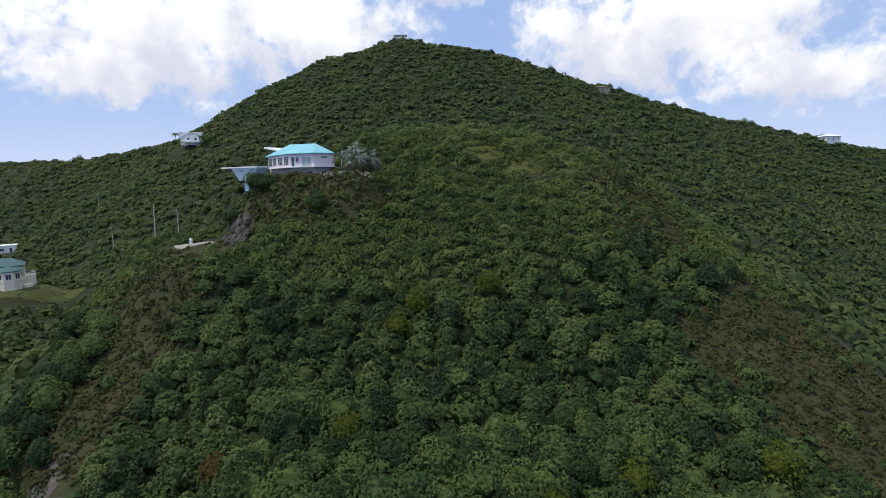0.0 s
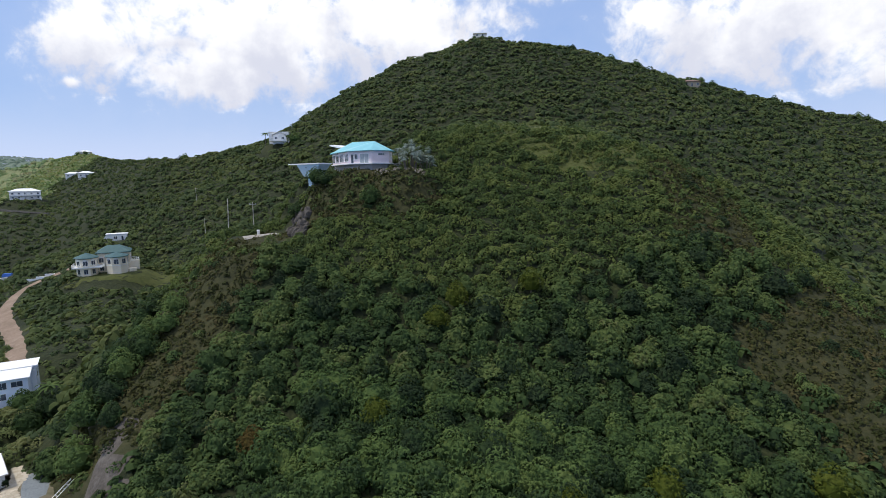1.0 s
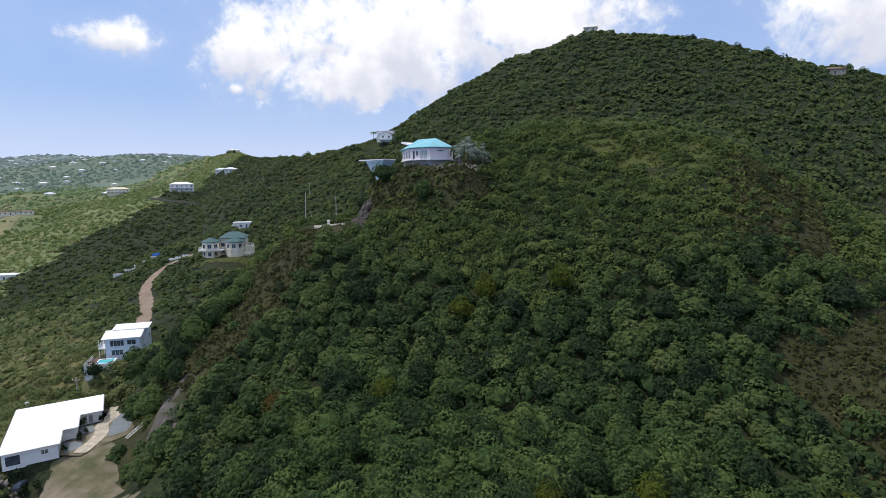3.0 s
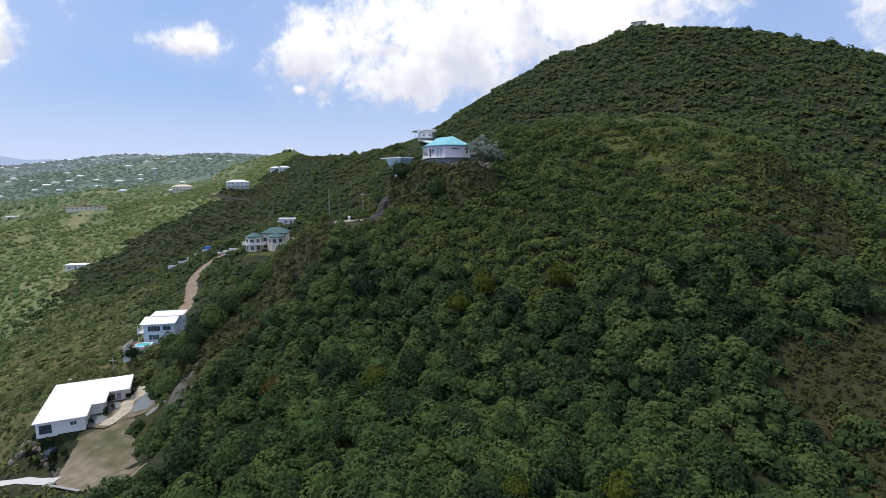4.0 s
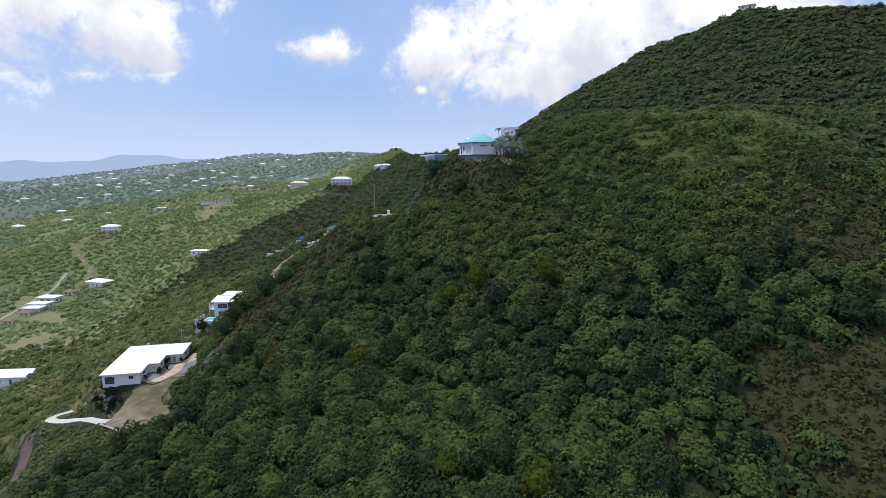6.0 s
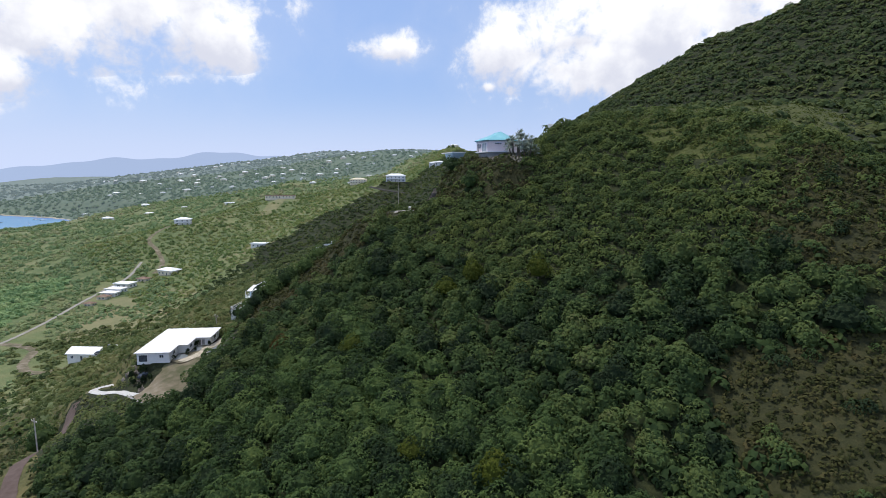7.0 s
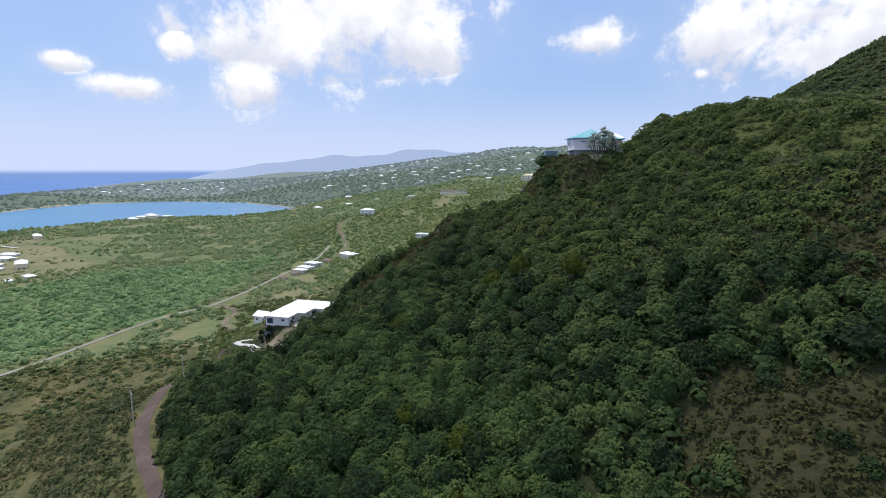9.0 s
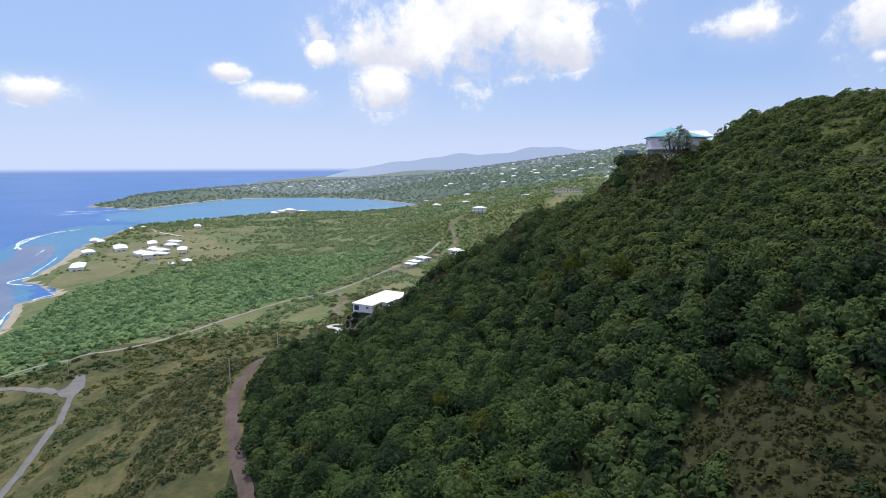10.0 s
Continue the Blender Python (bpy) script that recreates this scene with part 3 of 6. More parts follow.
def strip(name, line, width, mat, label, category, lift=0.18, step=2.0, rag=0.15, kind="structure", sea=False):
    """A road or strip that lies on the ground along a line."""
    pts = smooth_line(line, step)
    rng_ = random.Random(len(line) * 7 + int(width * 10))
    vs, n, m = [], len(pts), 5
    for i, p in enumerate(pts):
        d = (pts[min(i + 1, n - 1)] - pts[max(i - 1, 0)]).normalized()
        s = Vector((d.y, -d.x))
        w = width * (1 + rng_.uniform(-rag, rag))
        for k in range(m):
            q = p + s * w * (k / (m - 1) - 0.5)
            z = 0.0 if sea else float(on_ground(q.x, q.y))
            vs.append((q.x, q.y, z + lift - (0.12 if k in (0, m - 1) else 0)))
    fs = [(i * m + k, i * m + k + 1, (i + 1) * m + k + 1, (i + 1) * m + k) for i in range(n - 1) for k in range(m - 1)]
    return tagged(new(name, mesh_from(name, vs, fs, [mat], True)), label, category, kind=kind)


def patch(name, outline, mat, label, category, lift=0.12, rings=8, rag=0.06, sea=False, z=None):
    """A patch of ground with a smooth outline, drawn in rings about its middle."""
    pts = smooth_line([*outline, outline[0]], 1.5 if z is None and not sea else 6.0)[:-1]
    c = sum(pts, Vector((0, 0))) / len(pts)
    rng_ = random.Random(len(outline) * 13)
    pts = [c + (p - c) * (1 + rng_.uniform(-rag, rag)) for p in pts]
    n, vs = len(pts), []
    for k in range(rings):
        for p in pts:
            q = c + (p - c) * (1 - k / rings)
            zz = 0.0 if sea else (z if z is not None else float(on_ground(q.x, q.y)))
            vs.append((q.x, q.y, zz + lift - (0.1 if k == 0 else 0)))
    vs.append((c.x, c.y, (0.0 if sea else (z if z is not None else float(on_ground(c.x, c.y)))) + lift))
    fs = [(k * n + i, k * n + (i + 1) % n, (k + 1) * n + (i + 1) % n, (k + 1) * n + i) for k in range(rings - 1) for i in range(n)]
    last = (rings - 1) * n
    fs += [(last + i, last + (i + 1) % n, len(vs) - 1, len(vs) - 1) for i in range(n)]
    me = bpy.data.meshes.new(name)
    me.from_pydata(vs, [], [f if f[2] != f[3] else f[:3] for f in fs])
    me.polygons.foreach_set("use_smooth", [True] * len(me.polygons))
    me.materials.append(mat)
    return tagged(new(name, me), label, category, kind="structure")


# ---- roads, yards, fields and shallows ----
TRACK = [(-74, 34), (-60, 29), (-52, 25.5), (-46, 22.5), (-38, 20.5), (-28, 19.5), (-18, 20.5), (0, 25), (16, 30), (40, 33), (70, 30)]
VILLA_TRACK = [(-186, 200), (-197, 187), (-190, 172), (-172, 154), (-150, 137), (-128, 118), (-117, 106)]
MAIN_ROAD = [(-120, -190), (-150, -128), (-171, -100), (-174, -70), (-188, -48), (-217, -27), (-250, 0), (-270, 28), (-303, 52), (-336, 72), (-372, 96), (-392, 112), (-420, 128)]
LANE = [(-150, -120), (-145, -104), (-139, -89), (-124, -71)]
LANE_SPUR = [(-124, -64.5), (-112, -61), (-89, -53), (-60, -38), (-47, -32.7), (-30, -29.5), (-22, -29), (0, -27)]
COTTAGE_LANE = [(-270, 30), (-248, 40), (-224, 34), (-205, 38), (-192, 62)]
UPPER_LANE = [(-520, 190), (-479, 150), (-437, 145), (-405, 140), (-385, 128)]
GALLERY_ROAD = [(-440, 372), (-395, 335), (-352, 330), (-335, 336)]
strip("dirt_track", TRACK, 2.6, REDDIRT, "grey-brown dirt track along the foot of the hill", "road")
strip("dirt_road", VILLA_TRACK, 4.6, VILLADIRT, "reddish dirt road climbing past the villa", "road")
strip("road", MAIN_ROAD, 2.3, ROADPALE, "pale grey coastal road through the woods", "road", 0.3)
strip("lane", LANE, 3.4, ASPHALT, "worn grey asphalt lane ending in a turning head", "road", 0.25)
strip("lane", LANE_SPUR, 2.3, ASPHALT, "worn asphalt lane climbing the grassy slope", "road", 0.25)
strip("lane", COTTAGE_LANE, 4.0, DIRT, "pale dirt lane to the roadside house", "road", 0.25)
strip("lane", UPPER_LANE, 3.5, DIRT, "pale dirt lane through the scrub", "road", 0.3)
strip("hill_road", GALLERY_ROAD, 3.4, DARKROAD, "dark asphalt road winding round the hillside", "road", 0.5)
strip("hill_road", [(-57.5, 113.4), (-54.5, 115.6), (-52, 118.5)], 4.8, ROADPALE, "short concrete road bend cut into the hillside", "road", 0.15)
patch("yard", [(-64.5, 51), (-61, 58.5), (-57, 56.5), (-51, 52.5), (-44.8, 50), (-41.5, 48.5), (-40.5, 45.5), (-43.5, 43.4), (-52, 42.3), (-58, 43), (-60.5, 46.5)], DIRT, "bare pale dirt yard with thin grass", "yard")
patch("lawn", [(-156, 170), (-142, 182), (-136, 196), (-140, 206), (-160, 205), (-176, 188), (-170, 174)], VERDANT, "mown green lawn round the villa", "lawn", 0.15)
patch("lawn", [(-372, -196), (-398, -166), (-440, -158), (-472, -178), (-470, -205), (-430, -216), (-395, -212)], LAWN, "pale mown field by the shore", "field", 0.3, rings=10)
patch("lawn", [(-440, -150), (-420, -92), (-445, -74), (-500, -84), (-560, -112), (-640, -138), (-690, -185), (-650, -215), (-590, -240), (-530, -225), (-480, -185)], LAWN, "pale mown resort grounds", "field", 0.3, rings=10)
patch("lawn", [(-690, -215), (-720, -185), (-790, -195), (-830, -240), (-840, -290), (-790, -300), (-730, -270)], LAWN, "dry grass knoll on the headland", "field", 0.3, rings=10)
strip("path", [(-806, -270), (-775, -262), (-735, -240), (-700, -212), (-668, -186)], 4.0, APRON, "pale winding path down from the knoll", "path", 0.55)
strip("path", [(-455, -150), (-500, -170), (-545, -195), (-560, -205)], 6.0, ASPHALT, "grey drive between the resort buildings", "road", 0.5)
for line, w in (([(-255, -166), (-300, -184), (-325, -195), (-349, -180), (-362, -196), (-385, -212)], 5), ([(-430, -236), (-470, -247), (-524, -262), (-600, -285)], 8), ([(-524, -258), (-560, -268), (-590, -276)], 16),
                ([(-640, -300), (-697, -328), (-790, -345), (-864, -322)], 5), ([(-1290, 178), (-1330, 172), (-1420, 130), (-1500, 95)], 7), ([(-1228, -440), (-1320, -418), (-1420, -390), (-1560, -335)], 8)):
    strip("beach", line, w, SAND, "pale sandy beach along the shore", "beach", 0.3, 4.0, 0.35)
patch("clearing", [(-470, 252), (-484, 259), (-518, 287), (-530, 300), (-520, 306), (-496, 288), (-474, 266)], LAWN, "stepped grass clearing below the long brown building", "field", 0.4)
patch("clearing", [(-330, 85), (-300, 75), (-262, 52), (-228, 70), (-240, 110), (-290, 130), (-330, 120)], LAWN, "rough pale grass below the dirt lane", "field", 0.2)
strip("shallows", [(-180, -190), (-250, -205), (-330, -240), (-400, -280), (-520, -300), (-640, -335), (-780, -365), (-880, -370)], 120, SHALLOW, "turquoise and sandy shallows inside the reef", "sea", 0.06, 10.0, 0.1, sea=True)
patch("bay", [(-900, -325), (-945, -235), (-1040, -130), (-1053, -40), (-1037, 52), (-1092, 128), (-1204, 211), (-1330, 175), (-1500, 95), (-1630, -75), (-1615, -305), (-1400, -400), (-1230, -445), (-1100, -480), (-950, -420)], BAYWATER, "calm turquoise bay between low green points", "sea", 0.06, sea=True)
patch("turning_head", [(-146, -73), (-143, -69), (-126, -62), (-118, -64), (-125, -72), (-130, -70)], ASPHALT, "worn asphalt turning head", "road", 0.26)
strip("reef_flat", [(-190, -180), (-270, -200), (-340, -232), (-400, -268), (-470, -285), (-560, -312), (-640, -352)], 62, REEF, "grey-violet reef flat under shallow water", "sea", 0.09, 8.0, 0.12, sea=True)
for line, w in (([(-610, -352), (-640, -372), (-690, -389), (-766, -402), (-829, -385)], 5), ([(-615, -362), (-700, -398), (-800, -402)], 4), ([(-256, -171), (-300, -189), (-340, -193), (-354, -186)], 2.2), ([(-390, -222), (-405, -250), (-430, -246)], 3.2), ([(-440, -250), (-500, -266), (-540, -278)], 2),
                ([(-300, -205), (-330, -222)], 2.5), ([(-340, -260), (-372, -278), (-395, -300)], 3), ([(-330, -232), (-352, -240)], 2), ([(-440, -300), (-480, -312)], 2.5), ([(-480, -320), (-500, -326)], 3), ([(-560, -310), (-600, -322)], 2.5), ([(-1225, -446), (-1300, -520), (-1345, -610)], 5),
                ([(-1240, -470), (-1180, -540), (-1220, -600)], 5), ([(-1150, -500), (-1100, -560)], 5), ([(-1170, -560), (-1150, -600)], 4), ([(-1228, -446), (-1320, -424), (-1420, -396), (-1560, -340)], 5), ([(-960, -400), (-1000, -420)], 4)):
    strip("surf", line, 0.65 * w, FOAM, "broken white surf over the reef and shore", "surf", 0.12, 4.0, 0.7, sea=True)

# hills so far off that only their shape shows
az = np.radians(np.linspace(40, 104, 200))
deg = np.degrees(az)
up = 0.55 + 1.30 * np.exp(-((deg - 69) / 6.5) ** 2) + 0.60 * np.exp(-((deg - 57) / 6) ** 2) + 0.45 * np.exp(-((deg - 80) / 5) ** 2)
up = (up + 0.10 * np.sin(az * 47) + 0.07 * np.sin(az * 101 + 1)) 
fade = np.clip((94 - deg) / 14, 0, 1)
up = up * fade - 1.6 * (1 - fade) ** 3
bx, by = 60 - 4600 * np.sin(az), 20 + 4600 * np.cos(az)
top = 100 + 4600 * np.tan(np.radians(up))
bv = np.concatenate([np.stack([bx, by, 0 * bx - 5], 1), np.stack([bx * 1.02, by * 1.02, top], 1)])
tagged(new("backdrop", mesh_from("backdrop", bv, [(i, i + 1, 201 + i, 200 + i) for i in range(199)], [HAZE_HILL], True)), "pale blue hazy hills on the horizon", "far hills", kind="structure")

# ---- helpers for things ----
def box(bm, x0, y0, z0, x1, y1, z1):
    vs = [bm.verts.new(p) for p in ((x0, y0, z0), (x1, y0, z0), (x1, y1, z0), (x0, y1, z0), (x0, y0, z1), (x1, y0, z1), (x1, y1, z1), (x0, y1, z1))]
    for f in ((3, 2, 1, 0), (4, 5, 6, 7), (0, 1, 5, 4), (1, 2, 6, 5), (2, 3, 7, 6), (3, 0, 4, 7)):
        bm.faces.new([vs[i] for i in f])
    return vs


def prism(bm, pts, z0, z1, grow=0.0):
    """A solid over a plan outline (counter-clockwise); grow widens its top."""
    cx, cy = sum(p[0] for p in pts) / len(pts), sum(p[1] for p in pts) / len(pts)
    lo = [bm.verts.new((x, y, z0)) for x, y in pts]
    hi = [bm.verts.new((x + (x - cx) * grow, y + (y - cy) * grow, z1)) for x, y in pts]
    bm.faces.new(lo[::-1])
    bm.faces.new(hi)
    n = len(pts)
    for i in range(n):
        bm.faces.new((lo[i], lo[(i + 1) % n], hi[(i + 1) % n], hi[i]))


def tube(bm, p0, p1, r0, r1, n=8):
    p0, p1 = Vector(p0), Vector(p1)
    d = (p1 - p0).normalized()
    a = d.orthogonal().normalized()
    b = d.cross(a)
    rings = []
    for p, r in ((p0, r0), (p1, r1)):
        rings.append([bm.verts.new(p + (a * math.cos(6.2832 * i / n) + b * math.sin(6.2832 * i / n)) * r) for i in range(n)])
    for i in range(n):
        bm.faces.new((rings[0][i], rings[0][(i + 1) % n], rings[1][(i + 1) % n], rings[1][i]))
    bm.faces.new(rings[0][::-1])
    bm.faces.new(rings[1])


def part(name, bm, mat, parent, label=""):
    me = bpy.data.meshes.new(name)
    bmesh.ops.recalc_face_normals(bm, faces=bm.faces[:])
    bm.to_mesh(me)
    bm.free()
    me.materials.append(mat)
    ob = new(name, me)
    if parent:
        ob.parent = parent
    if label:
        ob["label"] = label
    return ob


def grown(pts, d):
    """A plan outline (counter-clockwise) moved outwards by d."""
    out, n = [], len(pts)
    for i in range(n):
        p, q, r = Vector(pts[i - 1]), Vector(pts[i]), Vector(pts[(i + 1) % n])
        a, b = (q - p).normalized(), (r - q).normalized()
        na, nb = Vector((a.y, -a.x)), Vector((b.y, -b.x))
        m = (na + nb) / (1 + max(na.dot(nb), -0.5))
        out.append((q.x + m.x * d, q.y + m.y * d))
    return out


def hip(bm, pts, z, ridge_ends, thick=0.22):
    """A hipped roof over an outline: each eave corner runs to the nearer end of the ridge."""
    lo = [bm.verts.new((x, y, z - thick)) for x, y in pts]
    hi = [bm.verts.new((x, y, z)) for x, y in pts]
    tops = [bm.verts.new(p) for p in ridge_ends]
    n = len(pts)
    near = [min(range(len(tops)), key=lambda k: (tops[k].co - v.co).length) for v in hi]
    bm.faces.new(lo[::-1])
    for i in range(n):
        j = (i + 1) % n
        bm.faces.new((lo[i], lo[j], hi[j], hi[i]))
        if near[i] == near[j]:
            bm.faces.new((hi[i], hi[j], tops[near[i]]))
        else:
            bm.faces.new((hi[i], hi[j], tops[near[j]], tops[near[i]]))


def opening(parent, a, b, s, w, z, h, frame_mat, pane_mat, name="window", bars=1, sill=True, arch=False):
    """A window or door on the wall from a to b (outside on the right hand of that way), s metres along it: frame, bars, pane."""
    a, b = Vector(a), Vector(b)
    d = (b - a).normalized()
    n = Vector((d.y, -d.x))

    def put(bm, s0, s1, z0, z1, o0, o1):
        q = [a + d * s0, a + d * s1]
        vs = []
        for zz in (z0, z1):
            for o in (o0, o1):
                for p in q:
                    vs.append(bm.verts.new((p.x + n.x * o, p.y + n.y * o, zz)))
        for f in ((0, 1, 3, 2), (4, 6, 7, 5), (0, 4, 5, 1), (2, 3, 7, 6), (0, 2, 6, 4), (1, 5, 7, 3)):
            bm.faces.new([vs[i] for i in f])

    t = 0.09
    bm = bmesh.new()
    put(bm, s, s + t, z, z + h, -0.05, 0.07)
    put(bm, s + w - t, s + w, z, z + h, -0.05, 0.07)
    put(bm, s + t, s + w - t, z + h - t, z + h, -0.05, 0.07)
    if name == "window" and sill:
        put(bm, s - 0.06, s + w + 0.06, z - 0.07, z, -0.05, 0.13)
    for k in range(bars):
        c = s + w * (k + 1) / (bars + 1)
        put(bm, c - 0.035, c + 0.035, z, z + h - t, 0.0, 0.055)
    if arch:
        for k in range(5):
            f0, f1 = k / 5, (k + 1) / 5
            put(bm, s + w * f0, s + w * f1, z + h, z + h + 0.30 * w * math.sin(math.pi * (f0 + f1) / 2), -0.05, 0.06)
    ob = part(name, bm, frame_mat, parent)
    bm = bmesh.new()
    put(bm, s + t, s + w - t, z, z + h - t, 0.006, 0.03)
    part("pane", bm, pane_mat, ob)
    return ob


def railing(parent, line, z, mat, h=1.0, step=1.2):
    """A railing along a line in the plan: top rail, lower rail and posts."""
    bm = bmesh.new()
    for p, q in zip(line, line[1:]):
        for zz in (z + h, z + h * 0.5, z + 0.12):
            tube(bm, (*p, zz), (*q, zz), 0.045, 0.045, 5)
        n = max(1, int(math.dist(p, q) / step))
        for i in range(n + 1):
            x, y = p[0] + (q[0] - p[0]) * i / n, p[1] + (q[1] - p[1]) * i / n
            tube(bm, (x, y, z), (x, y, z + h), 0.05, 0.05, 5)
    return part("railing", bm, mat, parent)


def thing(name, label, category, m=None, group=""):
    e = new(name)
    if m is not None:
        e.matrix_world = m
    return tagged(e, label, category, group)


# ---- the pink house with the turquoise roof ----
def pink_house():
    e = thing("house", "pale pink bungalow with turquoise hipped roof on grey base", "house", pose(-34, 130, 103.3))
    plan = [(-9.6, 5.9), (-5.3, -0.6), (-0.9, -6.2), (5.2, -8.4), (8.6, -5.0), (8.3, -1.0), (4.5, 7.5), (-4.0, 11.0)]
    bm = bmesh.new()
    prism(bm, plan, 0, 2.75)
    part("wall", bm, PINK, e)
    bm = bmesh.new()
    prism(bm, grown(plan, -0.5), -3.2, -0.22)
    part("base", bm, GREY, e, "dark grey concrete base")
    bm = bmesh.new()
    prism(bm, grown(plan, 0.35), -0.22, 0.0)
    part("floor_slab", bm, WHITE, e, "white floor slab edge")
    bm = bmesh.new()
    hip(bm, grown(plan, 0.5), 2.97, [(4.4, -2.6, 5.35), (-3.2, 3.2, 5.6)])
    roof = part("roof", bm, TEAL, e, "turquoise sheet-metal hipped roof")
    eave = grown(plan, 0.55)
    bm = bmesh.new()
    for i in range(len(eave)):
        p, q = Vector(eave[i]), Vector(eave[(i + 1) % len(eave)])
        tube(bm, (*p, 2.86), (*q, 2.86), 0.08, 0.08, 6)
    part("gutter", bm, TEAL, roof)
    a, b, c, d2, g, h2 = plan[0], plan[1], plan[2], plan[3], plan[4], plan[5]
    for s in (0.5, 4.2):
        opening(e, a, b, s, 2.8, 0.5, 1.85, WHITE, GLASS, bars=2)
    for s in (0.3, 3.9):
        opening(e, b, c, s, 2.8, 0.5, 1.85, WHITE, GLASS, bars=2)
    opening(e, c, d2, 0.5, 0.9, 0.05, 2.1, WHITE, GLASS, "door", 0)
    opening(e, c, d2, 1.6, 1.0, 0.9, 1.25, WHITE, GLASS)
    opening(e, c, d2, 3.2, 2.6, 0.05, 2.15, WHITE, PALE_GLASS, "door")
    opening(e, d2, g, 1.7, 1.9, 1.85, 0.4, WHITE, GLASS, bars=2)
    opening(e, g, h2, 1.5, 1.5, 0.9, 1.35, WHITE, GLASS)
    # a rear wing with a tilted white roof
    wing = thing("house_wing", "white flat-roofed rear wing with a tilted pale roof", "house wing", pose(-40.2, 141.0, 103.3, 0, 0, -25))
    bm = bmesh.new()
    box(bm, -3.3, -3, -2.5, 6, 3, 2.6)
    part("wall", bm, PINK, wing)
    bm = bmesh.new()
    vs = box(bm, -4.4, -3.6, 2.95, 6.4, 3.6, 3.35)
    for v in vs:
        v.co.z += -0.5 * v.co.x if v.co.x < 0 else 0.02 * v.co.x
    part("roof", bm, ROOFWHITE, wing, "white tilted roof slab")
    pst = thing("porch", "small grey porch step beside the end wall", "porch", pose(-25.0, 131, 103.3))
    bm = bmesh.new()
    box(bm, -0.6, -2.0, -1.8, 1.2, 2.0, -0.05)
    part("step", bm, GREY, pst)
    bm = bmesh.new()
    box(bm, 0.9, -1.9, -0.05, 1.05, -1.75, 1.6)
    part("post", bm, WHITE, pst)


def sky_deck():
    e = thing("deck", "white cantilevered deck on a pale blue tapering concrete hull", "deck", pose(-45.5, 125.2, 103.5, 0, 0, -27))
    bm = bmesh.new()
    vs = box(bm, -5.7, -2.0, -0.28, 5.7, 2.0, 0.0)
    bmesh.ops.bevel(bm, geom=bm.edges[:], offset=0.04, segments=1)
    part("slab", bm, WHITE, e)
    bm = bmesh.new()
    vs = box(bm, -1.0, -1.1, -3.2, 3.1, 1.1, -0.3)
    for v in vs[4:]:
        v.co.x = -2.7 if v.co.x < 0 else 5.5
        v.co.y *= 1.65
    part("hull", bm, PALEBLUE, e, "pale blue tapering hull")
    bm = bmesh.new()
    vs = box(bm, -0.3, -0.35, -5.5, 0.9, 0.35, -3.2)
    for v in vs[4:]:
        v.co.x *= 1.3
    part("pier", bm, PALEBLUE, e)
    bm = bmesh.new()
    tube(bm, (0.6, -1.75, -0.95), (0.6, -1.45, -0.95), 0.16, 0.16, 8)
    part("outlet", bm, GLASS, e)


# ---- the long white bungalow in its yard ----
WB = pose(-68.9, 46.4, 54.35, 0, 0, 53.8) @ Matrix.Diagonal((0.79, 1.17, 0.70, 1))


def white_bungalow():
    e = thing("bungalow", "long white bungalow with a stepped front and flat white roof", "house", WB)
    plan = [(0, 0), (9.2, 0), (9.2, 4.6), (12.0, 4.6), (12.0, 9.4), (16.5, 9.4), (16.5, 16), (0, 16)]
    bm = bmesh.new()
    prism(bm, plan, -1.2, 2.75)
    part("wall", bm, WHITE, e)
    bm = bmesh.new()
    prism(bm, grown(plan, 0.45), 2.78, 3.0)
    roof = part("roof", bm, ROOFWHITE, e, "flat white-coated roof")
    bm = bmesh.new()
    out = grown(plan, 0.5)
    for i in range(len(out)):
        p, q = Vector(out[i]), Vector(out[(i + 1) % len(out)])
        tube(bm, (*p, 2.85), (*q, 2.85), 0.09, 0.09, 5)
    part("fascia", bm, GREY, roof, "thin grey eave trim")
    # Open garage: a dark pane stands in for its shaded inside.
    opening(e, plan[0], plan[1], 0.5, 2.5, -0.2, 2.3, WHITE, GLASS, "garage_door", 0)
    opening(e, plan[0], plan[1], 6.3, 1.3, 1.0, 1.0, WHITE, GLASS)
    opening(e, plan[1], plan[2], 1.5, 1.4, 1.0, 1.1, WHITE, GLASS)
    opening(e, plan[3], plan[4], 1.2, 1.2, 1.0, 1.1, WHITE, GLASS)
    opening(e, plan[4], plan[5], 0.7, 1.0, 0.05, 2.1, WHITE, GREY, "door", 0)
    opening(e, plan[4], plan[5], 1.9, 1.0, 0.05, 2.1, WHITE, GREY, "door", 0)
    opening(e, plan[5], plan[6], 2.2, 1.6, 0.9, 1.3, WHITE, GLASS)
    opening(e, plan[7], plan[0], 3, 1.6, 0.9, 1.2, WHITE, GLASS)
    opening(e, plan[7], plan[0], 9, 1.6, 0.9, 1.2, WHITE, GLASS)


# ---- the two-storey house with the pool ----
PH = Matrix.Diagonal((0.67, 0.80, 0.91, 1))


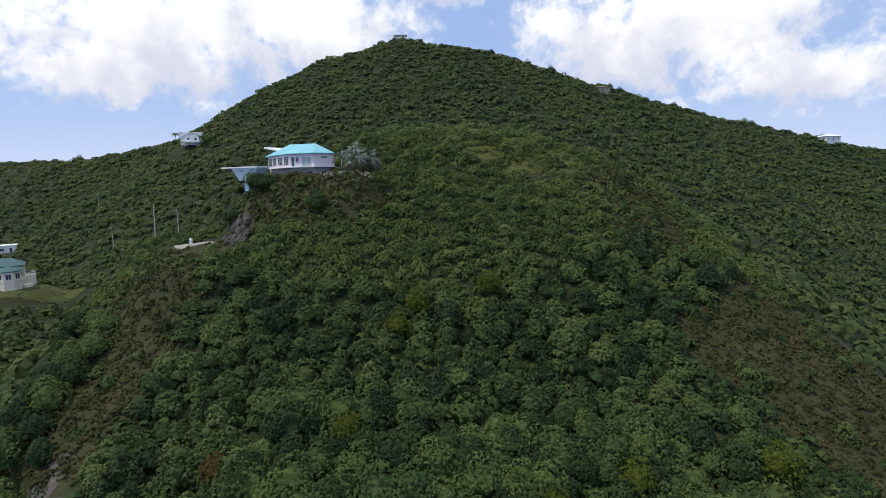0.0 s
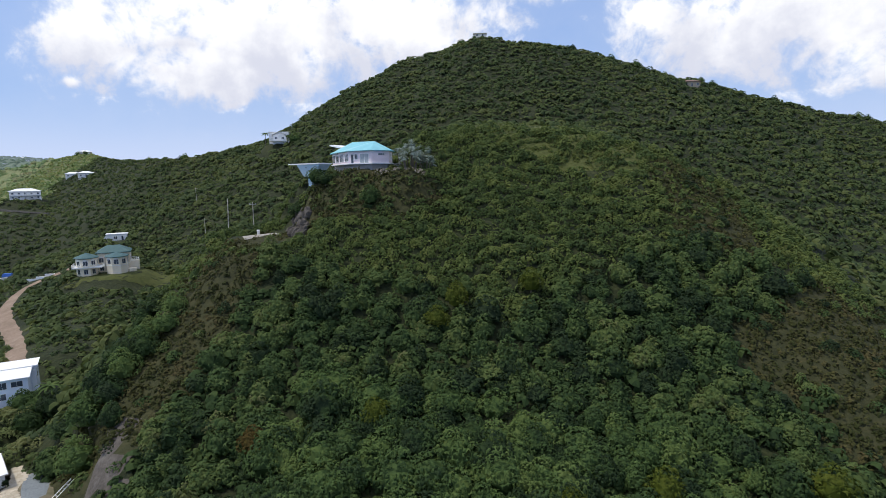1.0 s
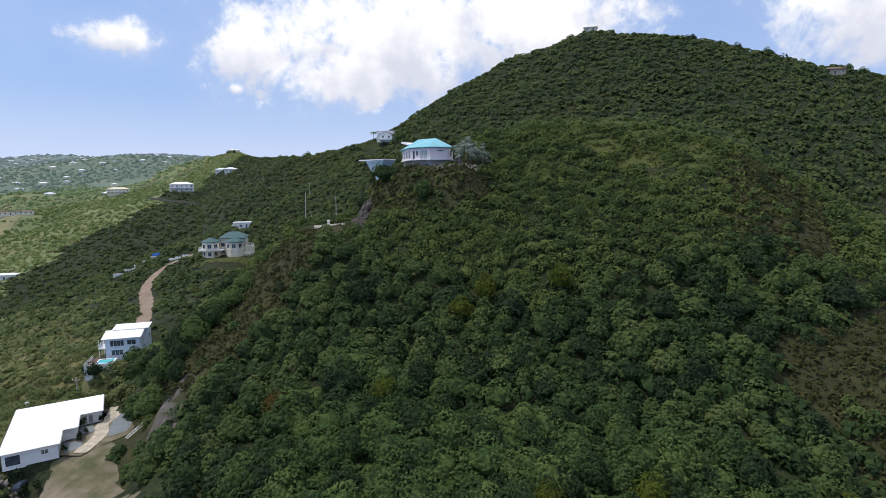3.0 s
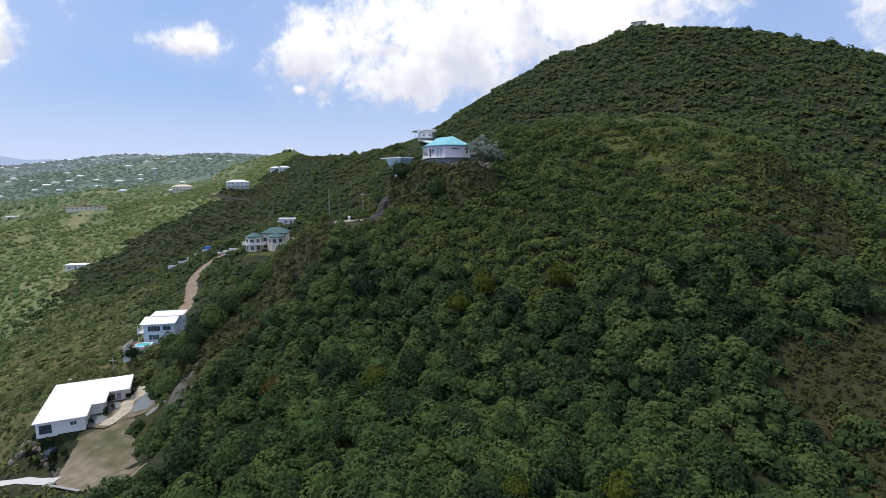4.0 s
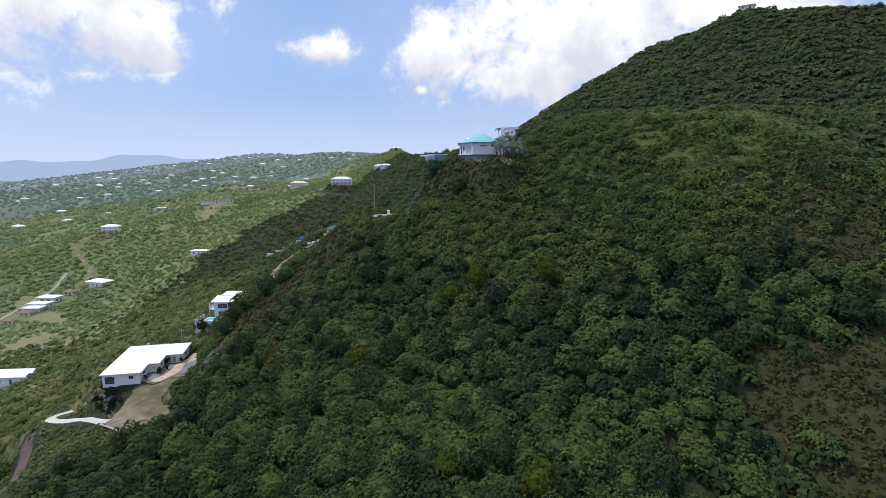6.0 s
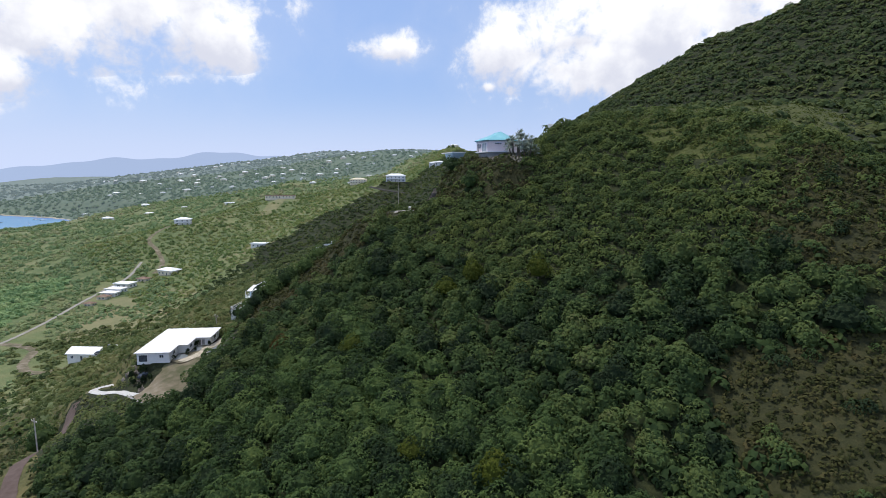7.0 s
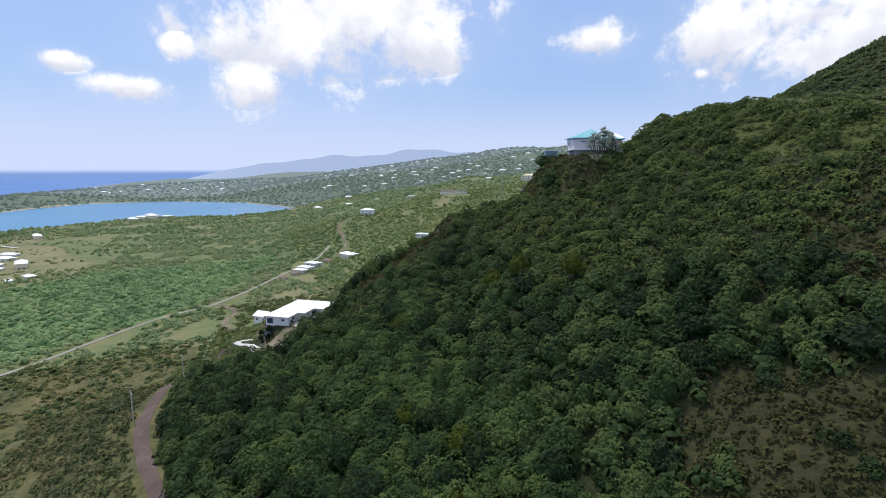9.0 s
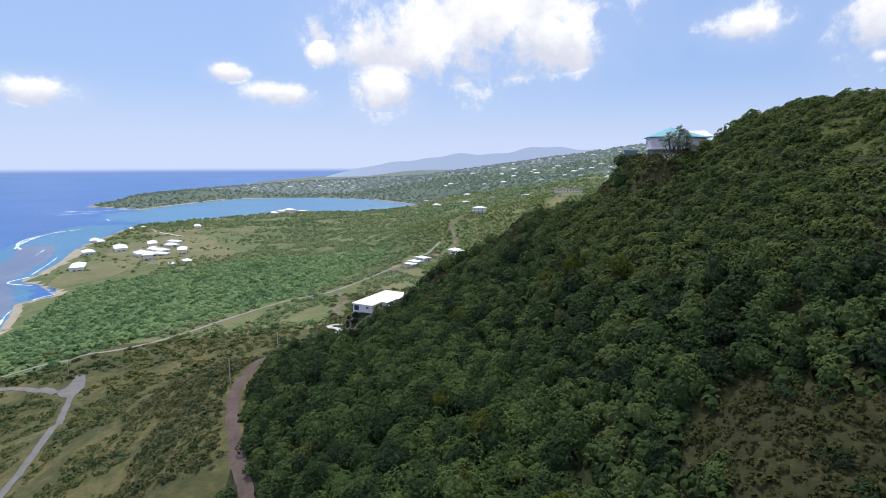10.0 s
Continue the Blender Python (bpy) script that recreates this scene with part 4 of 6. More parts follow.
def pool_house():
    e = thing("pool_house", "two-storey white house with white sheet roofs above a pool", "house", pose(-102.2, 87.3, 54.7, 0, 0, 40) @ PH)
    front, back = [(0, 0), (11.5, 0), (11.5, 5), (0, 5)], [(1.5, 5.02), (13, 5.02), (13, 10), (1.5, 10)]
    bm = bmesh.new()
    prism(bm, front, -2, 5.2)
    part("front_wall", bm, PALEBLUEWHITE, e)
    bm = bmesh.new()
    prism(bm, back, -2, 5.4)
    part("back_wall", bm, PALEBLUEWHITE, e)
    for nm, x0, y0, x1, y1, z0, z1 in (("front_roof", -1.0, -0.9, 12.2, 5.2, 5.15, 6.25), ("back_roof", 1.0, 4.6, 13.6, 10.6, 6.35, 6.75)):
        bm = bmesh.new()
        vs = box(bm, x0, y0, 0, x1, y1, 0.16)
        for v in vs:
            v.co.z += z0 + (z1 - z0) * (v.co.y - y0) / (y1 - y0)
        part(nm, bm, ROOFWHITE, e, "bright white sheet roof")
    a, b = front[0], front[1]
    opening(e, a, b, 1.6, 4.6, 3.0, 1.6, WHITE, GLASS, bars=3)
    opening(e, a, b, 1.8, 4.0, 0.5, 1.5, WHITE, GLASS, bars=2)
    opening(e, a, b, 7.2, 3.0, 3.2, 1.3, WHITE, GLASS)
    opening(e, a, b, 8.0, 2.0, 0.7, 1.1, WHITE, GLASS)
    opening(e, front[3], front[0], 1.2, 2.4, 3.0, 1.9, WHITE, GLASS, "door")
    opening(e, back[1], back[2], 1.2, 1.6, 3.2, 1.3, WHITE, GLASS)
    bm = bmesh.new()
    box(bm, -2.2, -0.4, 2.5, 0.0, 5, 2.7)
    part("balcony", bm, WHITE, e)
    railing(e, [(0, -0.4), (-2.2, -0.4), (-2.2, 5), (0, 5)], 2.7, WHITE, 0.95, 0.7)
    for y in (-0.25, 4.8):
        bm = bmesh.new()
        tube(bm, (-2.0, y, -0.3), (-2.0, y, 5.1), 0.1, 0.1, 6)
        part("balcony_post", bm, WHITE, e)
    pool = thing("swimming_pool", "raised white-rimmed pool full of turquoise water", "pool", pose(-102.2, 87.3, 54.9, 0, 0, 40) @ PH)
    bm = bmesh.new()
    for x0, y0, x1, y1 in ((-1.5, -7.5, 4.5, -7.0), (-1.5, -3.0, 4.5, -2.5), (-1.5, -7.0, -1.0, -3.0), (4.0, -7.0, 4.5, -3.0)):
        box(bm, x0, y0, -3.5, x1, y1, 0.2)
    part("rim", bm, WHITE, pool)
    bm = bmesh.new()
    box(bm, -1.0, -7.0, -2.0, 4.0, -3.0, 0.02)
    part("pool_water", bm, POOL, pool, "clear turquoise water")
    terrace = thing("terrace", "brown timber terrace with white railings beside the pool", "terrace", pose(-102.2, 87.3, 54.9, 0, 0, 40) @ PH)
    for k in range(9):
        bm = bmesh.new()
        box(bm, -4.0 + k * 0.28, -9.2, -0.1, -4.0 + k * 0.28 + 0.25, -0.6, 0.0)
        part("board", bm, DECKWOOD, terrace)
    bm = bmesh.new()
    box(bm, -4.1, -9.3, -3.5, -1.52, -0.5, -0.12)
    part("support_wall", bm, WHITE, terrace)
    railing(terrace, [(-1.6, -9.2), (-4.0, -9.2), (-4.0, -0.6)], 0.0, WHITE, 1.0, 0.6)


# ---- the cream villa with green-blue roofs ----
def octagon(cx, cy, r, n=8, turn=0.3927):
    return [(cx + r * math.cos(turn + 6.28319 * i / n), cy + r * math.sin(turn + 6.28319 * i / n)) for i in range(n)]


def villa():
    e = thing("villa", "cream two-storey villa with octagonal bays and blue-green roofs", "house", pose(-158.9, 187.5, 64.5, 0, 0, 36) @ Matrix.Diagonal((0.88, 1.14, 1.08, 1)))
    bays = [("left_tower", octagon(-7.5, -3.5, 4.2), 6.0, 1.6), ("main_block", [(-4.0, -1.0), (8.8, -1.0), (8.8, 7.5), (-4.0, 7.5)], 6.9, 2.3), ("front_bay", octagon(4.0, -3.6, 4.3), 5.9, 1.4)]
    for nm, plan, h, rise in bays:
        bm = bmesh.new()
        prism(bm, plan, -3, h)
        w = part("wall", bm, CREAM, e)
        cx, cy = sum(p[0] for p in plan) / len(plan), sum(p[1] for p in plan) / len(plan)
        bm = bmesh.new()
        ends = [(cx, cy, h + 0.15 + rise)] if len(plan) == 8 else [(cx - 2.5, cy, h + 0.15 + rise), (cx + 2.5, cy, h + 0.15 + rise)]
        hip(bm, grown(plan, 0.6), h + 0.2, ends)
        part("roof", bm, SLATE, e, "blue-green tiled hipped roof")
        bm = bmesh.new()
        prism(bm, grown(plan, 0.18), 2.8, 3.0)
        part("band", bm, WHITE, e)
        n = len(plan)
        for i in range(n):
            a, b = plan[i], plan[(i + 1) % n]
            mid = ((a[0] + b[0]) / 2 - cx, (a[1] + b[1]) / 2 - cy)
            length = math.dist(a, b)
            if mid[1] < 1.0 or nm == "main_block":
                k = max(1, int(length / 3.2))
                for j in range(k):
                    s = length * (j + 0.5) / k - 0.7
                    opening(e, a, b, s - 0.25, 1.9, 3.5, 1.7, WHITE, GLASS, arch=True)
                    if nm != "front_bay":
                        opening(e, a, b, s - 0.1, 1.6, 0.5, 1.7, WHITE, GLASS)
    bm = bmesh.new()
    prism(bm, [(-12.6, -7.8), (-1.5, -8.6), (-0.6, -6.0), (-3.6, -3.5), (-12.6, -1.0)], 2.7, 3.0)
    part("balcony", bm, WHITE, e)
    railing(e, [(-12.6, -1.0), (-12.6, -7.8), (-1.5, -8.6), (-0.6, -6.0)], 3.0, WHITE, 0.95, 0.8)
    bm = bmesh.new()
    prism(bm, [(8.8, 0), (12.2, 0.5), (12.2, 5), (8.8, 5)], -3, 3.2)
    part("side_block", bm, CREAM, e)
    railing(e, [(8.9, 0.1), (12.1, 0.6), (12.1, 4.9), (8.9, 4.9)], 3.2, WHITE, 0.95, 0.8)
    bm = bmesh.new()
    prism(bm, octagon(9.5, -2.5, 2.0), -3, 0.9)
    part("planter", bm, CREAM, e)
    w = thing("outbuilding", "white flat-roofed outbuilding with an outside stair behind the villa", "outbuilding", pose(-197, 238, 71.2, 0, 0, 35))
    bm = bmesh.new()
    box(bm, -4.5, -3, -1.5, 4.5, 3, 3.0)
    part("wall", bm, WHITE, w)
    bm = bmesh.new()
    box(bm, -4.8, -3.3, 3.0, 4.8, 3.3, 3.25)
    part("roof", bm, ROOFWHITE, w)
    opening(w, (-4.5, -3), (4.5, -3), 3.2, 1.6, 0.8, 1.2, WHITE, GLASS)
    opening(w, (-4.5, -3), (4.5, -3), 6.5, 1.0, 0.0, 2.1, WHITE, GLASS, "door", 0)
    for k in range(8):
        bm = bmesh.new()
        box(bm, -4.6 - 0.28 * (k + 1), -2.6, -1.5, -4.6 - 0.28 * k, -1.4, 2.4 - 0.45 * k)
        part("step", bm, WHITE, w)


# ---- plain houses farther off ----
def plain_house(name, l, w, h, wall, roof_mat, label, style="hip", storeys=1, group="", m=None, category="house"):
    e = thing(name, label, category, m, group)
    plan = [(-l / 2, -w / 2), (l / 2, -w / 2), (l / 2, w / 2), (-l / 2, w / 2)]
    bm = bmesh.new()
    prism(bm, plan, -2.5, h)
    part("wall", bm, wall, e)
    bm = bmesh.new()
    eave = grown(plan, 0.7)
    if style == "hip":
        hip(bm, eave, h + 0.2, [(-(l - w) / 2 - 0.01, 0, h + 0.2 + w * 0.2), ((l - w) / 2 + 0.01, 0, h + 0.2 + w * 0.2)])
    elif style == "gable":
        for sgn in (-1, 1):
            vs = box(bm, -l / 2 - 0.6, 0, 0, l / 2 + 0.6, w / 2 + 0.6, 0.2)
            for v in vs:
                v.co.z += h + w * 0.24 - abs(v.co.y) * 0.42
                v.co.y *= sgn
    else:
        prism(bm, eave, h, h + 0.3)
    part("roof", bm, roof_mat, e)
    if style == "gable":
        for x in (-l / 2, l / 2 - 0.2):
            bm = bmesh.new()
            q = [bm.verts.new((x + o, y, z)) for o in (0, 0.2) for y, z in ((-w / 2, h), (w / 2, h), (0, h + w * 0.22))]
            for f in ((0, 1, 2), (5, 4, 3), (0, 3, 4, 1), (1, 4, 5, 2), (2, 5, 3, 0)):
                bm.faces.new([q[i] for i in f])
            part("gable", bm, wall, e)
    for i in range(4):
        a, b = plan[i], plan[(i + 1) % 4]
        length = math.dist(a, b)
        k = max(2, int(length / 3.6))
        for st in range(storeys):
            z0 = st * h / storeys
            for j in range(k):
                s = length * (j + 0.5) / k - 0.65
                if i == 0 and j == k // 2 and st == 0:
                    opening(e, a, b, s, 1.1, z0, 2.1, WHITE, GLASS, "door", 0)
                else:
                    opening(e, a, b, s, 1.3, z0 + 0.9, 1.2, WHITE, GLASS)
    if storeys > 1:
        bm = bmesh.new()
        box(bm, -l / 2, -w / 2 - 1.6, h / 2 - 0.15, l / 2, -w / 2 - 0.02, h / 2)
        part("gallery", bm, WHITE, e)
        n = max(3, int(l / 3))
        for i in range(n + 1):
            x = -l / 2 + 0.1 + (l - 0.2) * i / n
            bm = bmesh.new()
            tube(bm, (x, -w / 2 - 1.5, -1.0), (x, -w / 2 - 1.5, h + 0.1), 0.12, 0.12, 6)
            part("gallery_post", bm, WHITE, e)
    return e


def hill_house():
    e = plain_house("hill_house", 7.5, 6.5, 3.0, WHITE, ROOFWHITE, "white gabled house with a taller rear block on the hillside", "gable", 1, m=pose(-139.5, 305, 122.6, 0, 0, 112) @ Matrix.Diagonal((1.15, 1.15, 1.15, 1)))
    bm = bmesh.new()
    box(bm, -1.0, -4.5, -2.5, 8.5, 5.2, 4.6)
    part("rear_block", bm, WHITE, e)
    bm = bmesh.new()
    vs = box(bm, -1.4, -4.9, 4.62, 8.9, 5.6, 4.85)
    part("rear_roof", bm, ROOFWHITE, e)
    bm = bmesh.new()
    box(bm, -6.5, -3.6, -0.35, -3.78, 5.0, -0.12)
    part("porch_slab", bm, WHITE, e)
    railing(e, [(-3.8, -3.5), (-6.4, -3.5), (-6.4, 4.9), (-3.8, 4.9)], -0.12, WHITE, 0.9, 1.2)


def put_on_ground(x, y, rz, lift=0.3):
    return pose(x, y, gz(x, y) + lift, 0, 0, rz)


pink_house()
sky_deck()
white_bungalow()
pool_house()
villa()
hill_house()
plain_house("summit_house", 8, 5, 2.4, CREAM, CREAMROOF, "low cream house with a pale flat roof on the hilltop", "flat", 1, m=put_on_ground(-28, 394, 5, -0.6))
plain_house("ridge_house", 11, 7, 3.0, TAN, BROWNROOF, "small tan house with a brown roof on the ridge", "hip", 1, m=put_on_ground(112, 389, 10, -1.2))
plain_house("ridge_house", 12, 8, 3.0, WHITE, ROOFWHITE, "white-roofed house on the low end of the ridge", "hip", 1, m=put_on_ground(283, 400, 10, 0.6))
plain_house("gallery_house", 19, 10, 6.0, WHITE, ROOFWHITE, "two-storey white house with galleries and a white roof", "hip", 2, m=pose(-372, 354, 88.2, 0, 0, 48))
plain_house("house", 13, 8, 3.2, WHITE, ROOFWHITE, "white bungalow with a white hipped roof behind the gallery house", "hip", 1, m=put_on_ground(-396, 372, 40, 1.5))
plain_house("cottage", 13, 8, 2.9, WHITE, ROOFWHITE, "white roadside house with a low white gable roof", "gable", 1, m=pose(-206, 56, 16.8, 0, 0, 45))
plain_house("cottage", 15, 9, 3.4, CREAM, ROOFWHITE, "pale yellow house with a white roof above the woods", "hip", 1, m=put_on_ground(-372, 136, 25, -0.6))
plain_house("house", 14, 9, 5.6, WHITE, ROOFWHITE, "two-storey white house standing in green scrub", "hip", 2, m=put_on_ground(-500, 186, 60, -0.8))
plain_house("shed", 12, 7, 3.0, WHITE, ROOFWHITE, "low white-roofed shed in the valley scrub", "flat", 1, m=put_on_ground(-346, 197, 40, -1.2))
plain_house("yellow_house", 22, 11, 5.4, CREAM, CREAMROOF, "large cream two-storey house on the bright ridge", "hip", 2, m=put_on_ground(-560, 433, 50, 0.5))
plain_house("house", 16, 9, 3.4, WHITE, ROOFWHITE, "white hipped bungalow beside the cream house", "hip", 1, m=put_on_ground(-592, 447, 40, -0.8))
plain_house("crest_house", 13, 8, 3.0, CREAM, ROOFWHITE, "cream house with a pale roof on the wooded crest", "hip", 1, m=put_on_ground(-517, 573, 50, -0.9))
for x, y in ((-412, 442), (-382, 424)):
    plain_house("house", 12, 8, 3.2, WHITE, ROOFWHITE, "white hip-roofed house half hidden in the hillside trees", "hip", 1, "twin hillside houses", put_on_ground(x, y, 45, -0.4))

# ---- plants ----
CUBE_V = np.array([(x, y, z) for z in (-1, 0, 1) for y in (-1, 0, 1) for x in (-1, 0, 1) if (x, y, z) != (0, 0, 0)], float)


def cube_faces():
    idx = {tuple(v.astype(int)): i for i, v in enumerate(CUBE_V)}
    fs = []
    for ax in range(3):
        for sgn in (-1, 1):
            for p in (-1, 0):
                for q in (-1, 0):
                    f = []
                    for a, b in ((p, q), (p + 1, q), (p + 1, q + 1), (p, q + 1)):
                        v = [0, 0, 0]
                        v[ax], v[(ax + 1) % 3], v[(ax + 2) % 3] = sgn, a, b
                        f.append(idx[tuple(v)])
                    fs.append(f if sgn > 0 else f[::-1])
    return np.array(fs)


CUBE_F = cube_faces()


def crown(rng, leaves, rx, rz, leaf, lumps=6, hull=True, loose=0.45, up=0.3):
    """One crown with its base at z = 0: several lumps with a leafy shell. Returns vertices and quads."""
    vs, fs, n0 = [], [], 0
    cs, ns = [], []
    for i in range(lumps):
        a, q = rng.uniform(0, 6.283), rng.uniform(0.25, 0.62) if i else 0.0
        c = np.array([math.cos(a) * q * rx, math.sin(a) * q * rx, rz * (0.60 - 0.38 * q + rng.uniform(-0.1, 0.12)) * (1.0 if lumps > 1 else 0.5)])
        r = (0.52 if i == 0 else rng.uniform(0.34, 0.48)) if lumps > 1 else 0.92
        dim = np.array([rx * r, rx * r, rz * r * (1.0 if lumps > 1 else 0.75)])
        if hull:
            h = CUBE_V / np.linalg.norm(CUBE_V, axis=1)[:, None]
            vs.append(c + h * dim * 0.86 * rng.uniform(0.88, 1.1, (len(h), 1)))
            fs.append(CUBE_F + n0)
            n0 += len(h)
        k = leaves // lumps
        u = rng.normal(size=(k, 3))
        u[:, 2] = np.abs(u[:, 2]) * 1.15 - 0.3
        u /= np.linalg.norm(u, axis=1)[:, None]
        cs.append(c + u * dim * rng.uniform(0.82, 1.1, (k, 1)))
        ns.append(u)
    c, u = np.concatenate(cs), np.concatenate(ns)
    n = u + rng.normal(size=u.shape) * loose + np.array([0, 0, up])
    n /= np.linalg.norm(n, axis=1)[:, None]
    t = np.cross(n, rng.normal(size=n.shape))
    t /= np.linalg.norm(t, axis=1)[:, None]
    b = np.cross(n, t)
    s = leaf * rng.uniform(0.65, 1.3, (len(c), 1))
    lift = n * s * 0.22
    v = np.stack([c - t * s, c - b * s * 0.62 + lift, c + t * s, c + b * s * 0.62 + lift], 1).reshape(-1, 3)
    vs.append(v)
    fs.append(np.arange(len(v)).reshape(-1, 4) + n0)
    return np.concatenate(vs), np.concatenate(fs)


def rosettes(rng, count, rx, rz, size, petals=4, lumps=6, hull=True, apart=0.95, waist=0.66, loose=0.16):
    """A cauliflower crown: drooping leaf whorls set evenly over several overlapping lumps, round a dim inner hull."""
    vs, fs, n0 = [], [], 0
    if hull:
        h = CUBE_V / np.linalg.norm(CUBE_V, axis=1)[:, None]
        vs = [h * np.array([rx * 0.68, rx * 0.68, rz * 0.42]) * rng.uniform(0.85, 1.1, (len(h), 1)) + np.array([0, 0, rz * 0.36])]
        fs, n0 = [CUBE_F.copy()], len(h)
    mid, dim = [], []
    for i in range(lumps):
        a, q = 6.283 * i / max(lumps - 1, 1) + rng.uniform(-0.5, 0.5), rng.uniform(0.38, 0.60) if i else 0.0
        r = rng.uniform(0.50, 0.60) if i == 0 else rng.uniform(0.34, 0.50)
        mid.append((math.cos(a) * q * rx, math.sin(a) * q * rx, rz * (0.52 - 0.36 * q + rng.uniform(-0.10, 0.10))))
        dim.append((rx * r, rx * r, rz * r * 0.9))
    mid, dim = np.array(mid), np.array(dim)
    k = rng.choice(lumps, count * 8, p=dim[:, 0] ** 2 / (dim[:, 0] ** 2).sum())
    u = rng.normal(size=(count * 8, 3))
    u[:, 2] = np.abs(u[:, 2]) * 1.1 - 0.25
    u /= np.linalg.norm(u, axis=1)[:, None]
    c = mid[k] + u * dim[k] * rng.uniform(0.94, 1.08, (len(k), 1))
    inside = (np.linalg.norm((c[:, None] - mid[None]) / dim[None], axis=2) < 0.90).any(1)
    c, u = c[~inside & (c[:, 2] > 0.05 * rz)], u[~inside & (c[:, 2] > 0.05 * rz)]
    chosen = []
    for i in range(len(c)):
        if len(chosen) >= count:
            break
        if not chosen or (np.linalg.norm(c[chosen] - c[i], axis=1) > apart * size).all():
            chosen.append(i)
    c, u = c[chosen], u[chosen]
    n = u * 0.8 + np.array([0, 0, 0.35]) + rng.normal(size=u.shape) * loose
    n /= np.linalg.norm(n, axis=1)[:, None]
    t = np.cross(n, rng.normal(size=n.shape))
    t /= np.linalg.norm(t, axis=1)[:, None]
    b = np.cross(n, t)
    s = size * rng.uniform(0.65, 1.3, (len(c), 1))
    m = len(c)
    ring = []
    for k in range(petals):
        a = 6.283 * k / petals + rng.uniform(-0.3, 0.3, (m, 1))
        g = a + 3.1416 / petals
        d, e = t * np.cos(a) + b * np.sin(a), t * np.cos(g) + b * np.sin(g)
        ring += [c + (d * 1.0 - n * rng.uniform(0.2, 0.5, (m, 1))) * s, c + (e * waist - n * 0.06) * s]
    v = np.stack([c + n * s * 0.16] + ring, 1)
    w = v.shape[1]
    vs.append(v.reshape(-1, 3))
    base = (np.arange(m) * w)[:, None] + n0
    for k in range(petals):
        fs.append(np.concatenate([base, base + 1 + (2 * k - 1) % (2 * petals), base + 1 + 2 * k, base + 2 + 2 * k], 1))
    return np.concatenate(vs), np.concatenate(fs)


def scatter(name, kinds, pts, rng, mat, label, category, lo=0.75, hi=1.3, tall=(0.85, 1.2)):
    """Crowns on all the points, as one mesh."""
    vs, fs, tones, n0 = [], [], [], 0
    pick = rng.randint(0, len(kinds), len(pts))
    for k, (tv, tf) in enumerate(kinds):
        p = pts[pick == k]
        if not len(p):
            continue
        a = rng.uniform(0, 6.283, len(p))
        s = rng.uniform(lo, hi, len(p)) * p[:, 3]
        h = s * rng.uniform(*tall, len(p))
        ca, sa = np.cos(a), np.sin(a)
        x = tv[None, :, 0] * (ca * s)[:, None] - tv[None, :, 1] * (sa * s)[:, None] + p[:, 0:1]
        y = tv[None, :, 0] * (sa * s)[:, None] + tv[None, :, 1] * (ca * s)[:, None] + p[:, 1:2]
        z = tv[None, :, 2] * h[:, None] + p[:, 2:3]
        vs.append(np.stack([x, y, z], 2).reshape(-1, 3))
        fs.append((tf[None] + (np.arange(len(p)) * len(tv))[:, None, None]).reshape(-1, 4) + n0)
        tones.append(np.repeat(rng.uniform(0, 1, len(p)), len(tv)))
        n0 += len(p) * len(tv)
    ob = new(name, mesh_from(name, np.concatenate(vs), np.concatenate(fs), [mat]))
    ob.data.attributes.new("tone", "FLOAT", "POINT").data.foreach_set("value", np.concatenate(tones).astype(np.float32))
    return tagged(ob, label, category, kind="stuff")


ROADS = [(TRACK, 2.5), (VILLA_TRACK, 3.6), (MAIN_ROAD, 3.4), (LANE, 3.8), (LANE_SPUR, 2.8), (COTTAGE_LANE, 3.2), (UPPER_LANE, 3.4), (GALLERY_ROAD, 4.5), ([(-58, 114), (-54, 116), (-52, 118.5)], 3.6), ([(-78.8, 43), (-76.5, 38.4), (-64, 41.6), (-56.5, 43.6)], 2.6)]
CLEAR = [(-33, 130, 9.5), (-43, 134, 7), (-28, 124, 4), (-45, 126, 3.5), (-51, 110.5, 5), (-45, 113.5, 4.6), (-44.5, 107.5, 3.6), (-49, 102, 3), (-54, 107, 4), (-74, 58, 10.5), (-64, 52, 8), (-53, 47.5, 7), (-47, 48, 4.5), (-43, 47, 4.5), (-39, 48.5, 3.2), (-47, 53, 3.5), (-62, 44.5, 4), (-77, 40, 3.2), (-102, 93, 6), (-101, 86, 3.5), (-20.5, 121.5, 3.4), (-24, 119, 1.8), (-19, 118.5, 1.8), (-190, 230, 5), (-62, 60, 7), (-159, 188, 13), (-146, 184, 9), (-152, 172, 8), (-140, 192, 8), (-197, 238, 6), (-229, 185, 3), (-226, 191, 3), (-224, 198, 3), (-225, 204, 3.5), (-201, 192, 3), (-195, 194, 3),
         (-141, 305, 9), (-143, 299, 4), (-372, 354, 12), (-396, 372, 7), (-206, 56, 9), (-372, 136, 7), (-500, 186, 6.5), (-346, 197, 5.5), (-560, 433, 10), (-135, -65, 9), (-516, 300, 18), (-495, 275, 12), (-360, 104, 14), (-28, 396, 6)]


def free(x, y, tight=0.0):
    """Whether a place is clear of roads, houses and yards."""
    ok = np.ones(len(x), bool)
    for line, w in ROADS:
        for (x0, y0), (x1, y1) in zip(line, line[1:]):
            dx, dy = x1 - x0, y1 - y0
            t = np.clip(((x - x0) * dx + (y - y0) * dy) / (dx * dx + dy * dy), 0, 1)
            ok &= np.hypot(x - x0 - t * dx, y - y0 - t * dy) > w - tight * 0.3
    for bx, by, r in CLEAR:
        ok &= np.hypot(x - bx, y - by) > r - tight
    return ok


